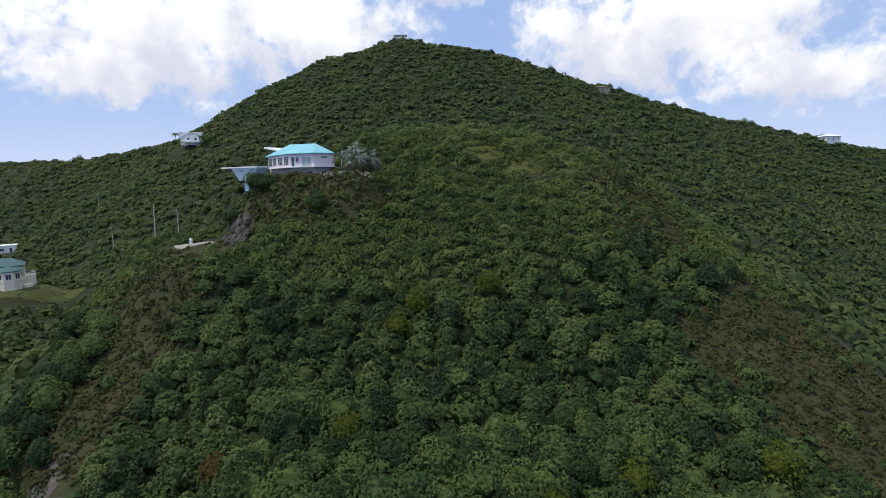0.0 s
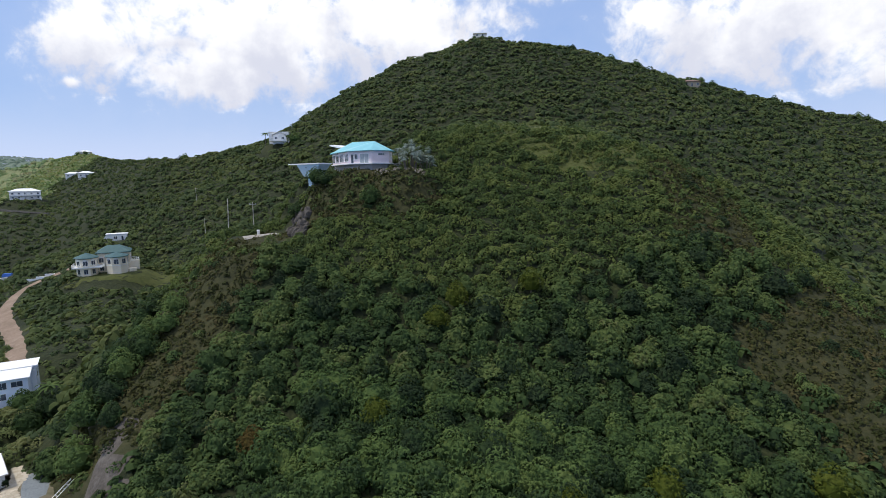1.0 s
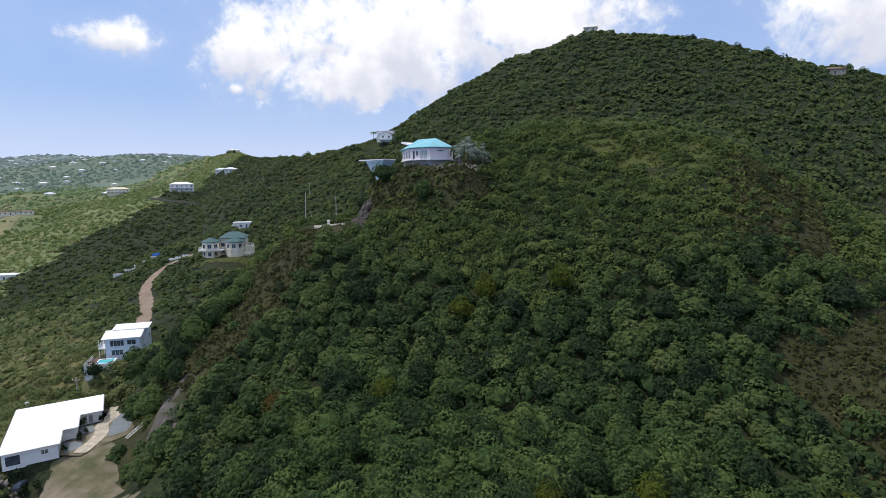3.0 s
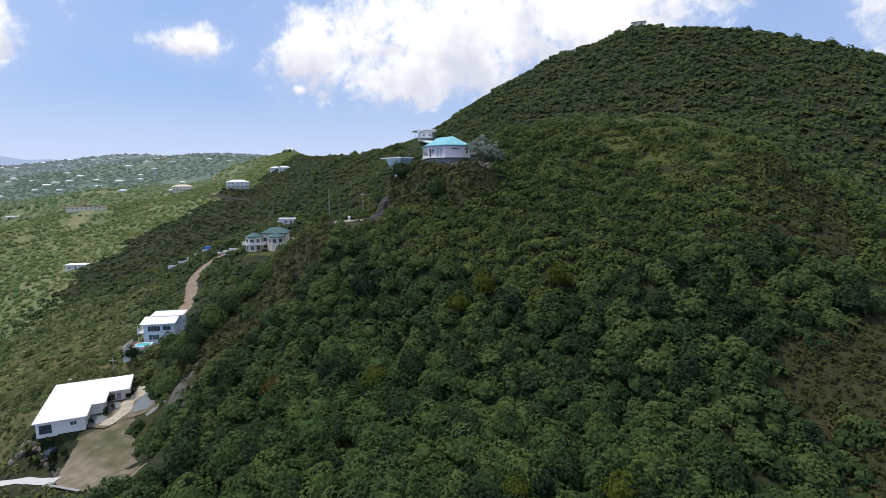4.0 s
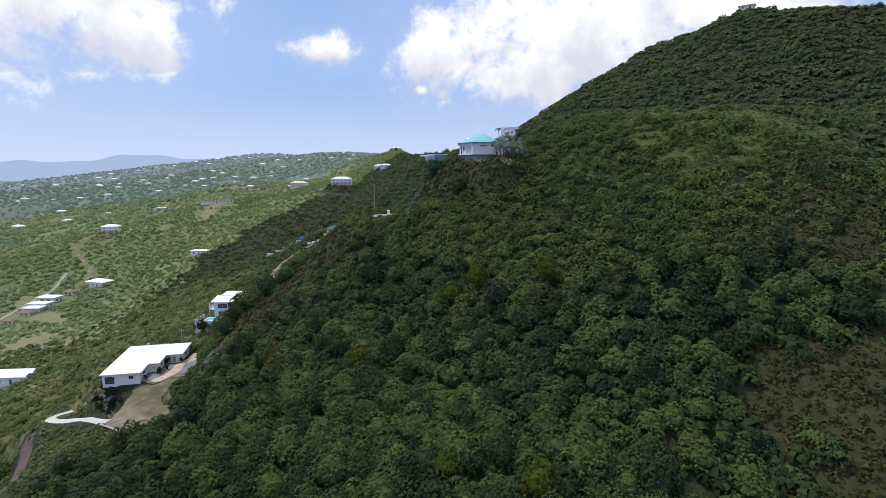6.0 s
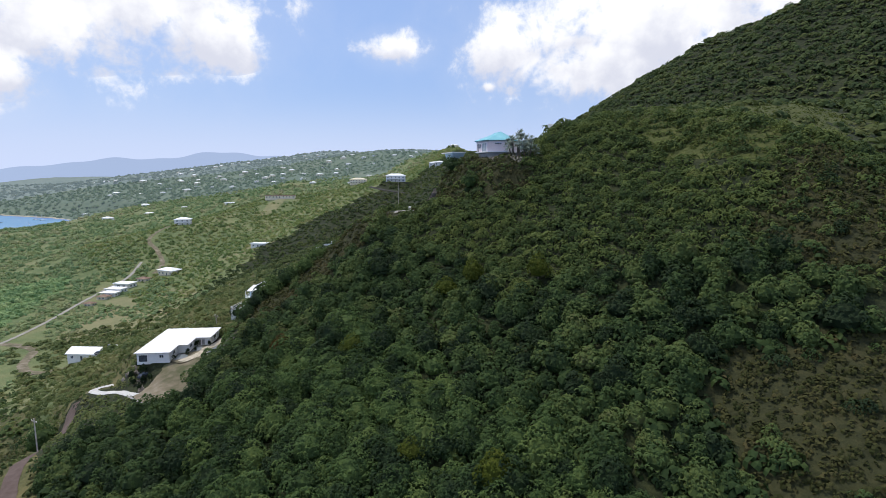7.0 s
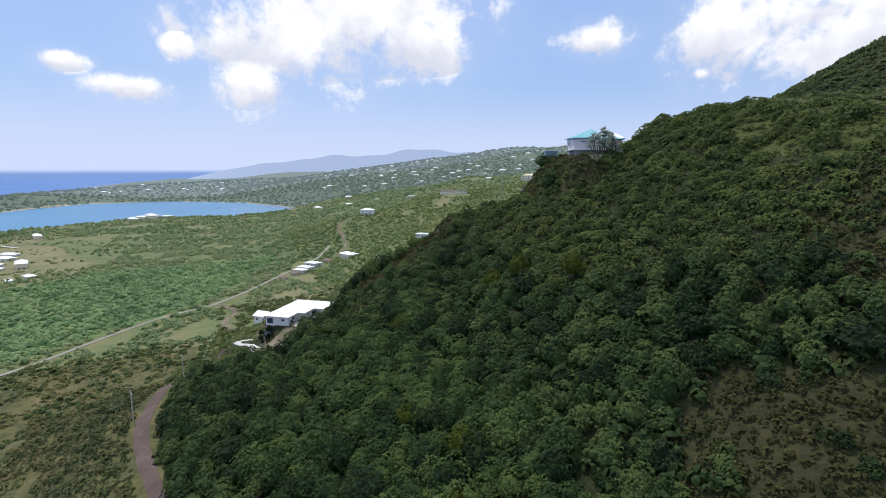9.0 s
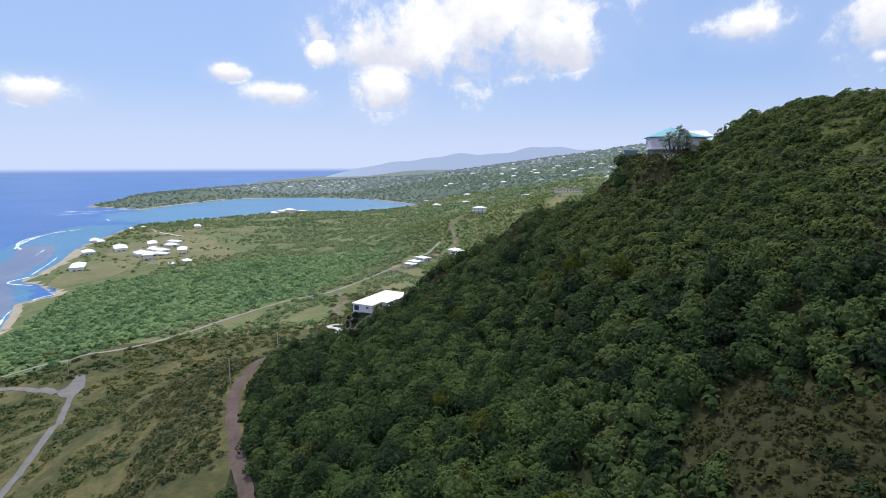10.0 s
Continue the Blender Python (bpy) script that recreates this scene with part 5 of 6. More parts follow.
def spread(rng, x0, x1, y0, y1, step, keep, size=1.0, tight=0.0):
    """Jittered places on the ground, as rows of x, y, z, size."""
    a, b = np.meshgrid(np.arange(x0, x1, step), np.arange(y0, y1, step))
    x = a.ravel() + rng.uniform(-0.5, 0.5, a.size) * step
    y = b.ravel() + rng.uniform(-0.5, 0.5, a.size) * step
    ok = keep(x, y)
    x, y = x[ok], y[ok]
    ok = free(x, y, tight) & (steep(x, y) < 3.4)
    x, y = x[ok], y[ok]
    z = on_ground(x, y)
    ok = z > 1.2
    return np.stack([x[ok], y[ok], z[ok] - 0.7 * size, np.full(ok.sum(), size)], 1)


def near(x, y):
    return (x > np.where(y < 50, -40.5, -70)) & (x < 104 - 0.32 * (y - 20)) & (y > 24) & (y < 152)


rng = np.random.RandomState(4)
tree_kinds = [rosettes(rng, 210, rng.uniform(2.4, 3.4), rng.uniform(3.4, 4.6), 0.38, 4, 9, True, 0.75, 0.38, 0.38) for i in range(7)]
near_kinds = [rosettes(rng, rng.randint(100, 125), rng.uniform(1.8, 3.0), rng.uniform(2.5, 4.0), 0.43, 4, 8, True, 0.75, 0.40, 0.40) for i in range(9)]
upper_kinds = [rosettes(rng, rng.randint(52, 72), rng.uniform(1.4, 2.3), rng.uniform(1.5, 2.5), 0.38, 3, 5, False, 0.8, 0.46, 0.35) for i in range(7)]
mid_kinds = [rosettes(rng, rng.randint(8, 12), rng.uniform(2.0, 3.2), rng.uniform(1.3, 2.2), 0.98, 3, 4, False, 0.8) for i in range(9)]
under_kinds = [rosettes(rng, 9, 1.9, 1.9, 0.75, 3, 2, False) for i in range(5)]
wood_kinds = [rosettes(rng, rng.randint(7, 10), 3.0, 2.6, 1.3, 3, 3, False, 0.8) for i in range(7)]
flat_kinds = [rosettes(rng, rng.randint(7, 11), 1.5, 1.3, 0.56, 3, 3, False, 0.8) for i in range(6)]
brush_kinds = [rosettes(rng, rng.randint(10, 15), 1.15, 1.2, 0.34, 3, 3, False, 0.8) for i in range(6)]
far_kinds = [rosettes(rng, 5, 6.0, 3.4, 3.6, 3, 2, False, 0.7) for i in range(5)]


def bank(x, y):
    """The low-grown bank below the yard."""
    return (x > -82) & (x < -40.5) & (y > 20) & (y < 50)


def grove(x, y):
    return (x > -28) & (x < 42) & (y > 40) & (y < 77)


# trees of the nearest slope, each a thing of its own
def tree_parts(kind):
    e = thing("tree", "broad-leaved tree with a dense rounded dark-green crown", "tree", group="trees on the near slope")
    bm = bmesh.new()
    tube(bm, (0, 0, -0.6), (0.08, 0.05, 1.3), 0.16, 0.11, 7)
    for k in range(4):
        a = 1.57 * k + 0.4
        tube(bm, (0.08, 0.05, 1.0 + 0.1 * k), (0.95 * math.cos(a), 0.95 * math.sin(a), 2.2 + 0.15 * k), 0.07, 0.03, 5)
    part("trunk", bm, BARK, e)
    v, f = kind
    ob = new("crown", mesh_from("crown", v, f, [LEAF]))
    ob.parent = e
    return e


stock = [tree_parts(k) for k in tree_kinds]
places = spread(rng, -28, 42, 40, 77, 3.12, lambda x, y: grove(x, y) & (dry(x, y) < 0.55))[:300]
for i, (x, y, z, s) in enumerate(places):
    k = stock[i % len(stock)]
    q = rng.uniform(0.75, 1.3)
    m = pose(x, y, z, 0, 0, rng.uniform(0, 360)) @ Matrix.Diagonal((q, q, q * rng.uniform(0.85, 1.15), 1))
    if i < len(stock):
        k.matrix_basis = m
    else:
        c = copy_thing(k, Matrix())
        c.matrix_basis = m

special = [(-29.4, 63.5, RUSTLEAF, "orange-brown leaved tree among green crowns", 0.75), (13, 62, GOLDLEAF, "yellow-green leaved tree on the slope", 0.7), (-5, 92, GOLDLEAF, "yellow-green leaved tree on the slope", 1.0), (-14, 70, GOLDLEAF, "yellow-green leaved tree on the slope", 0.8), (-92.5, 90, LEAF, "green tree beside the pool house wall", 1.1), (-90.5, 86, LEAF, "green tree beside the pool house wall", 1.2), (-95, 89.6, LEAF, "green tree beside the pool house wall", 0.9), (-88, 90, LEAF, "green tree beside the pool house wall", 1.2), (-42.5, 121.5, LEAF, "dark-green tree beside the white deck", 0.8), (-39.5, 119.6, LEAF, "dark-green tree beside the white deck", 0.7), (-46.5, 121.0, LEAF, "dark-green tree beside the white deck", 0.75), (-48.5, 122.5, LEAF, "dark-green tree beside the white deck", 0.7), (-99, 81.5, LEAF, "green tree below the pool", 0.75), (-57.5, 71, LEAF, "dark-green tree on the edge of the spur", 0.9), (-58.5, 75, LEAF, "dark-green tree on the edge of the spur", 1.05), (-58, 79.5, LEAF, "dark-green tree on the edge of the spur", 0.95), (-57, 84, LEAF, "dark-green tree on the edge of the spur", 0.9), (-57.5, 88, LEAF, "dark-green tree on the edge of the spur", 0.8), (-54, 67, LEAF, "dark-green tree on the edge of the spur", 0.85), (-59.5, 66, LEAF, "dark-green tree on the edge of the spur", 1.1), (-61, 70, LEAF, "dark-green tree on the edge of the spur", 1.2), (-61.5, 74, LEAF, "dark-green tree on the edge of the spur", 1.1), (-60.5, 78, LEAF, "dark-green tree on the edge of the spur", 1.2), (-60, 82, LEAF, "dark-green tree on the edge of the spur", 1.0), (-129, 302, LEAF, "dark-green tree beside the hillside house", 1.2), (-27, 113.5, LEAF, "rounded dark-green tree below the house", 0.9), (-73.4, 27.5, LEAF, "dark-green bushy tree standing beside the dirt track", 1.25), (25, 66, GOLDLEAF, "yellow-green leaved tree on the slope", 0.9), (46, 70, GOLDLEAF, "yellow-green leaved tree on the slope", 1.0), (33, 62, GOLDLEAF, "yellow-green leaved tree on the slope", 0.7), (8, 96, GOLDLEAF, "yellow-green leaved tree on the slope", 0.9), (-8, 88, GOLDLEAF, "yellow-green leaved tree on the slope", 0.8)]
for x, y, mat_, text, q in special:
    e = tree_parts(tree_kinds[int(x) % 7])
    e["label"] = text
    next(o for o in e.children if o.name.startswith("crown")).data.materials[0] = mat_
    e.matrix_basis = pose(x, y, float(on_ground(x, y)) + (1.3 if mat_ != LEAF else 0.3), 0, 0, x * 40) @ Matrix.Diagonal((q, q, q * 1.15, 1))

SKYLINE = [(-41, 394), (33, 394), (36, 395), (62, 398), (79, 400), (82, 401), (99, 404), (103, 405), (106, 405), (124, 407), (131, 406), (172, 408), (226, 410), (231, 409), (284, 408), (288, 408), (-196, 354), (-200, 355), (-243, 364), (-248, 366), (-300, 400), (-520, 566), (-505, 560)]
for i, (x, y) in enumerate(SKYLINE):
    c = copy_thing(stock[i % len(stock)], Matrix())
    q = rng.uniform(0.5, 1.25)
    c.matrix_basis = pose(x, y, float(on_ground(x, y)) - 0.7 * q, 0, 0, i * 57.0) @ Matrix.Diagonal((q, q, q * 1.1, 1))
    tagged(c, "dark-green rounded tree standing on the skyline of the ridge", "tree", "trees on the ridge")


def upper(x, y):
    """The higher part of the slope, with lower and paler growth."""
    return y + waves(x, y, 25, 61) * 9 > 97 + 0.4 * np.clip(x - 10, 0, 40)


pts = spread(rng, -70, 104, 24, 152, 2.85, lambda x, y: near(x, y) & ~grove(x, y) & (dry(x, y) < 0.5) & (crest(x, y) < 0.5) & ~upper(x, y))
scatter("hillside_thicket", near_kinds, pts, rng, SCRUB, "dense dark-green broad-leaved thicket covering the near slope", "thicket")
pts = spread(rng, -70, 104, 70, 152, 1.9, lambda x, y: near(x, y) & (dry(x, y) < 0.6) & ((crest(x, y) < 0.75) | (waves(x, y, 9, 53) > 0.2)) & upper(x, y), 1.0)
scatter("upper_thicket", upper_kinds, pts, rng, UPLEAF, "olive-green mixed scrub on the upper slope", "thicket", 0.6, 1.35)
pts = spread(rng, -70, 104, 24, 152, 1.15, lambda x, y: near(x, y) & (dry(x, y) > 0.42) & ~((x < -40) & (y < 63)), 0.9, 2.0)
scatter("dry_brush", brush_kinds, pts, rng, DRY, "low olive and brown dry brush on the bare ribs", "brush")
pts = spread(rng, -70, 104, 24, 152, 3.4, lambda x, y: near(x, y) & (dry(x, y) > 0.42) & (waves(x, y, 9, 40) > 0.1), 0.8)
scatter("shrubs", upper_kinds, pts, rng, SCRUB, "scattered green shrubs among dry brush", "shrubs")
pts = spread(rng, -260, 345, 24, 412, 3.3, lambda x, y: ~near(x, y) & ~bank(x, y) & ((crest(x, y) < 0.4) | (waves(x, y, 11, 52) > 0.5)) & (y > 30) & (y < 412) & (x < np.interp(y, [30, 60, 100, 150, 190, 250, 300, 400], [50, 85, 125, 155, 185, 222, 270, 350])) & ~((x > -105) & (x < -15) & (y > 160) & (y < 215)) & ~((x > 75) & (x < 135) & (y > 160) & (y < 205)) & (y < np.interp(x, [-235, -150, -110, 60], [355, 390, 406, 412])))
foot = (pts[:, 0] < -72) & (pts[:, 1] + waves(pts[:, 0], pts[:, 1], 40, 18) * 10 < np.interp(pts[:, 0], [-262, -190, -130, -72], [165, 140, 112, 66]))
close = foot & (pts[:, 0] > -140) & (pts[:, 1] < 125)
scatter("foothill_brush", upper_kinds, np.concatenate([pts[close], pts[close] + np.array([1.5, 1.3, 0.2, 0])]), rng, FOOTLEAF, "olive-green brush round the bungalow and the pool house", "brush", 0.7, 1.35)
foot_far = foot & ~close
scatter("foothill_scrub", mid_kinds, pts[foot_far], rng, FOOTLEAF, "olive-green mixed scrub on the foot of the valley side", "scrub", 0.5, 1.35)
pts = pts[~foot]
scatter("hill_scrub", mid_kinds, pts, rng, HILLLEAF, "green scrub and low trees covering the high hill", "scrub", 0.55, 1.45)
pts = spread(rng, -82, -40, 20, 50, 1.4, bank, 0.8, 0.6)
scatter("bank_brush", brush_kinds, pts, rng, FOOTLEAF, "low olive-green brush on the bank below the yard", "brush", 0.8, 1.5)
# slope and flats below the track: close brown-green brush beside the track, thinning into grass
def shelf(x, y):
    return y + waves(x, y, 14, 43) * 5 > np.interp(x, [-125, -60, -10, 4], [-26, -10, 2, 4])


slope = spread(rng, -125, 4, -75, 27, 1.35, lambda x, y: ((waves(x, y, 17, 41) > -0.2) | shelf(x, y)) & ~((x > -40) & (y > 24)) & ~bank(x, y), 0.85)
beside = shelf(slope[:, 0], slope[:, 1])
scatter("track_brush", brush_kinds, slope[beside], rng, TRACKLEAF, "close olive-brown brush on the slope beside the dirt track", "brush", 0.8, 1.6)
scatter("slope_brush", brush_kinds, slope[~beside], rng, SLOPELEAF, "low olive-green brush scattered on the grassy slope", "brush", 0.6, 1.5)
pts = spread(rng, -190, 4, -140, 30, 3.0, lambda x, y: ((x < -125) | (y < -75)) & (waves(x, y, 30, 41) > -0.5), 1.3)
scatter("flats_brush", flat_kinds, pts, rng, SLOPELEAF, "low olive-green brush on the flats above the shore", "brush", 0.6, 1.5)

pts = spread(rng, -430, -150, -180, 80, 4.4, dense)
scatter("coastal_woods", wood_kinds, pts, rng, GREENLEAF, "unbroken low green wood behind the shore, coloured bright as sunlit", "woods", 0.6, 1.2)
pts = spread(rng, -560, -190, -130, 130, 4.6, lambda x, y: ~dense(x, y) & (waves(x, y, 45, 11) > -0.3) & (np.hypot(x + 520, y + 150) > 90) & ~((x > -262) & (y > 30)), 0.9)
scatter("plain_woods", wood_kinds, pts, rng, FAR, "low green woods on the coastal plain, coloured pale as sunlit and hazy", "woods")
pts = spread(rng, -560, -262, 100, 600, 4.4, lambda x, y: waves(x, y, 40, 14) > -0.9, 0.85)
# Cloud-shadow edge put into leaf colour: dark leaves on one side, bright beyond.
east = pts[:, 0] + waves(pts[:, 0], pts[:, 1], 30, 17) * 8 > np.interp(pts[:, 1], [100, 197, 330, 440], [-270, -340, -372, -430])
scatter("valley_scrub", wood_kinds, pts[east], rng, HILLLEAF, "olive-green scrub filling the near side of the valley, coloured dark for cloud shade", "scrub", 0.6, 1.2)
scatter("valley_woods", wood_kinds, pts[~east], rng, VALLEYSUNLEAF, "green low woods on the far side of the valley, coloured bright as sunlit", "woods", 0.6, 1.2)
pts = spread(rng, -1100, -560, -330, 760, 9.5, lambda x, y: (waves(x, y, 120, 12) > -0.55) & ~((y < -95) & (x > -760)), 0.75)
scatter("distant_woods", far_kinds, pts, rng, FAR, "distant green woods over rolling coastal hills, paled as by sun and haze", "woods", 0.55, 1.3)
pts = np.concatenate([spread(rng, -1700, -1100, -600, 1500, 15.5, lambda x, y: waves(x, y, 160, 13) > -0.9, 0.9),
                      spread(rng, -2900, -1700, -640, 1400, 27.0, lambda x, y: waves(x, y, 200, 13) > -0.9, 1.2)])
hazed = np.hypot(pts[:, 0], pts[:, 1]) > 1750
scatter("far_country_woods", far_kinds, pts[~hazed], rng, HAZYFARWOOD, "green woods beyond the bay, with haze put into their colour", "woods", 0.6, 1.3)
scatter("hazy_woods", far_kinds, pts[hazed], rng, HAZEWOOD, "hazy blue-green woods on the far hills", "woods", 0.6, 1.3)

# bright grass along the crest of the spur
pts = spread(rng, -30, 64, 120, 215, 1.45, lambda x, y: crest(x, y) > 0.4)
scatter("crest_grass", brush_kinds, pts, rng, CRESTGRASS, "tall yellow-green grass on the crest of the spur", "grass", 0.45, 0.95)
pts = spread(rng, -70, 104, 24, 152, 2.05, lambda x, y: near(x, y) & (dry(x, y) < 0.6) & ~upper(x, y + 8), 0.9, 1.0)
pts2 = spread(rng, -70, 104, 70, 152, 1.75, lambda x, y: near(x, y) & upper(x, y), 0.95, 0.5)
scatter("undergrowth", brush_kinds, pts2, rng, UPLEAF, "low olive-green undergrowth of the upper slope", "undergrowth", 0.8, 1.4)
scatter("understory", under_kinds, pts, rng, UNDER, "dim green understory between the crowns of the slope", "understory", 0.7, 1.3)

# ---- things beside the houses ----
def rock(rng_, r):
    bm = bmesh.new()
    bmesh.ops.create_icosphere(bm, subdivisions=1, radius=r)
    for v in bm.verts:
        v.co *= rng_.uniform(0.7, 1.2)
        v.co.z *= 0.7
    return bm


def stone_mesh(rng_, r):
    bm = rock(rng_, r)
    me = bpy.data.meshes.new("stone")
    bm.to_mesh(me)
    bm.free()
    me.materials.append(STONE)
    return me


rr = random.Random(9)
stone_kinds = [stone_mesh(rr, 0.5) for i in range(8)]


def stones(name, label, category, places):
    """A bank or row of loose stones, each a part."""
    e = thing(name, label, category, pose(places[0][0], places[0][1], 0))
    for x, y, r in places:
        o = new("stone", stone_kinds[rr.randrange(8)])
        o.parent = e
        o.matrix_basis = Matrix.Translation((x - places[0][0], y - places[0][1], float(on_ground(x, y)) + 0.2)) @ Euler((rr.uniform(0, 6), rr.uniform(0, 6), rr.uniform(0, 6))).to_matrix().to_4x4() @ Matrix.Diagonal((r * 2, r * 2, r * 2, 1))
    return e


stones("rubble_bank", "bank of loose grey rubble below the house end", "rubble", [(-27.5 + 11.5 * (k + 0.5) / 130 + rr.uniform(-0.8, 0.8), 119.9 + rr.uniform(-1.2, 1.2), rr.uniform(0.2, 0.42)) for k in range(130)])
stones("boulder_row", "row of pale boulders edging the yard garden", "boulders", [(-70.5 + 0.9 * k + rr.uniform(-0.3, 0.3), 46.2 - 0.10 * k + rr.uniform(-0.7, 0.7), rr.uniform(0.3, 0.7)) for k in range(14)])
stones("boulder_group", "tumbled pale boulders beside the garage end", "boulders", [(-72.5 + rr.uniform(-1.5, 1.5), 45.5 + rr.uniform(-1.5, 1.5), rr.uniform(0.35, 0.85)) for k in range(10)])


face_kinds = []
for k in range(6):
    bm = bmesh.new()
    bmesh.ops.create_icosphere(bm, subdivisions=2, radius=1.0)
    for v in bm.verts:
        q = noise.noise(v.co * 1.7 + Vector((k * 7.3, 0, 0))) * 0.35 + noise.noise(v.co * 4 + Vector((0, k * 5.1, 0))) * 0.16
        v.co *= 1 + q
        v.co.z *= 1.35
    me = bpy.data.meshes.new("rock_block")
    bm.to_mesh(me)
    bm.free()
    me.materials.append(ROCKFACE)
    face_kinds.append(me)
cut = thing("rock_cut", "grey-brown bare rock face cut beside the road bend", "rock face", pose(-46, 116, 86))
for k in range(60):
    x, v = -49.0 + 7.5 * rr.random(), rr.random()
    front = np.arange(109.0, 123.0, 0.2)
    over = np.nonzero(on_ground(np.full(len(front), x), front) > 86.6 + 5.6 * v)[0]
    y = front[over[0]] if len(over) else 118.0
    o = new("rock_block", face_kinds[rr.randrange(6)])
    o.parent = cut
    r = rr.uniform(0.55, 1.1)
    o.matrix_basis = pose(x + 46, y - 116, float(on_ground(x, y)) - 86 + 0.1, rr.uniform(-20, 20), rr.uniform(-20, 20), rr.uniform(0, 360)) @ Matrix.Diagonal((r, r, r, 1))


def silver_palm(x, y, s, heads=11, reach=2.4, name="silver_palm", label="bushy silver-grey fan palm beside the pink house"):
    e = thing(name, label, "palm", pose(x, y, float(on_ground(x, y)) - 0.2) @ Matrix.Diagonal((s, s, s, 1)))
    r_ = np.random.RandomState(abs(int(x * 7 + y)))
    for k in range(heads):
        a, q = 6.283 * k / heads * 2.4, reach * math.sqrt((k + 0.4) / heads)
        h = 5.4 * (1 - 0.6 * (q / reach) ** 2) * r_.uniform(0.75, 1.1)
        tx, ty = q * math.cos(a), q * math.sin(a)
        bm = bmesh.new()
        tube(bm, (tx * 0.6, ty * 0.6, -0.4), (tx, ty, h), 0.12, 0.08, 6)
        part("trunk", bm, BARK, e)
        vs, fs = [], []
        for f in range(30):
            az_, el_ = r_.uniform(0, 6.283), r_.uniform(-0.8, 1.4)
            d = np.array([math.cos(az_) * math.cos(el_), math.sin(az_) * math.cos(el_), math.sin(el_)])
            sd = np.array([-math.sin(az_), math.cos(az_), 0])
            L = r_.uniform(0.9, 1.6)
            base = np.array([tx, ty, h])
            for g in (-2, -1, 0, 1, 2):
                tip = base + (d + sd * g * 0.22) * L * (1 - 0.06 * abs(g)) - np.array([0, 0, 0.15 * L])
                mid = base + (d + sd * g * 0.11) * L * 0.55
                n = len(vs)
                vs += [tuple(base + d * 0.2), tuple(mid - sd * 0.07), tuple(tip), tuple(mid + sd * 0.07)]
                fs.append((n, n + 1, n + 2, n + 3))
        ob = new("fronds", mesh_from("fronds", vs, fs, [SILVER]))
        ob.parent = e
    return e


silver_palm(-20.2, 123.4, 1.15, 14, 2.9)
silver_palm(-16.0, 122.8, 0.9, 9, 2.2)


def coconut_palm(x, y, h, label="tall green coconut palm beside the hillside house", lift=0.0):
    e = thing("palm_tree", label, "palm", pose(x, y, float(on_ground(x, y)) + lift))
    bm = bmesh.new()
    tube(bm, (0, 0, -0.4), (0.15, 0.05, h * 0.5), 0.18, 0.14, 7)
    tube(bm, (0.15, 0.05, h * 0.5), (0.4, 0.1, h), 0.14, 0.11, 7)
    part("trunk", bm, BARK, e)
    vs, fs = [], []
    for k in range(16):
        a = 6.283 * k / 16 + (k % 3) * 0.1
        up = 0.9 - 0.35 * (k % 3)
        p = Vector((0.4, 0.1, h))
        d = Vector((math.cos(a), math.sin(a), up)).normalized()
        sd = Vector((-math.sin(a), math.cos(a), 0))
        for j in range(6):
            q = p + d * 0.5
            n = len(vs)
            w0, w1 = 0.42 * (1 - abs(j - 2) / 6), 0.42 * (1 - abs(j - 1) / 6)
            vs += [tuple(p - sd * w0 - Vector((0, 0, 0.12))), tuple(p), tuple(q), tuple(q - sd * w1 - Vector((0, 0, 0.12)))]
            vs += [tuple(p + sd * w0 - Vector((0, 0, 0.12))), tuple(p), tuple(q), tuple(q + sd * w1 - Vector((0, 0, 0.12)))]
            fs += [(n, n + 1, n + 2, n + 3), (n + 4, n + 7, n + 6, n + 5)]
            p = q
            d = (d + Vector((0, 0, -0.28))).normalized()
    ob = new("fronds", mesh_from("fronds", vs, fs, [LEAF]))
    ob.parent = e
    return e


coconut_palm(-148, 303, 7.5)
coconut_palm(-146, 309, 6.5)
coconut_palm(-91.5, 92, 6.0, "green palm leaning over the pool house roof")
coconut_palm(-133, 303, 5.0)


def utility_pole(x, y, h, lean=0.0, arms=True, label="weathered timber utility pole on the hillside"):
    e = thing("utility_pole", label, "utility pole", pose(x, y, float(on_ground(x, y)) - 0.3, lean, lean * 0.7, 20), "utility poles")
    bm = bmesh.new()
    tube(bm, (0, 0, 0), (0, 0, h), 0.15, 0.10, 8)
    part("pole", bm, TIMBER, e)
    if arms:
        bm = bmesh.new()
        box(bm, -0.9, -0.06, h - 0.7, 0.9, 0.06, h - 0.56)
        part("crossarm", bm, TIMBER, e)
        for k in (-0.8, 0.0, 0.8):
            bm = bmesh.new()
            tube(bm, (k, 0, h - 0.56), (k, 0, h - 0.36), 0.05, 0.04, 6)
            part("insulator", bm, WHITE, e)
    return e


utility_pole(-65.3, 120.5, 9.0, 3.0, False, "leaning bare timber pole beside the road bend")
utility_pole(-72.5, 146, 7.6)
utility_pole(-138, 222, 9.0)
utility_pole(-168, 262, 9.0)
utility_pole(-90, 72, 7.0)
utility_pole(-140, -74, 9.0)
utility_pole(-52, 25.5, 7.0)
utility_pole(-30, 17.5, 7.0)


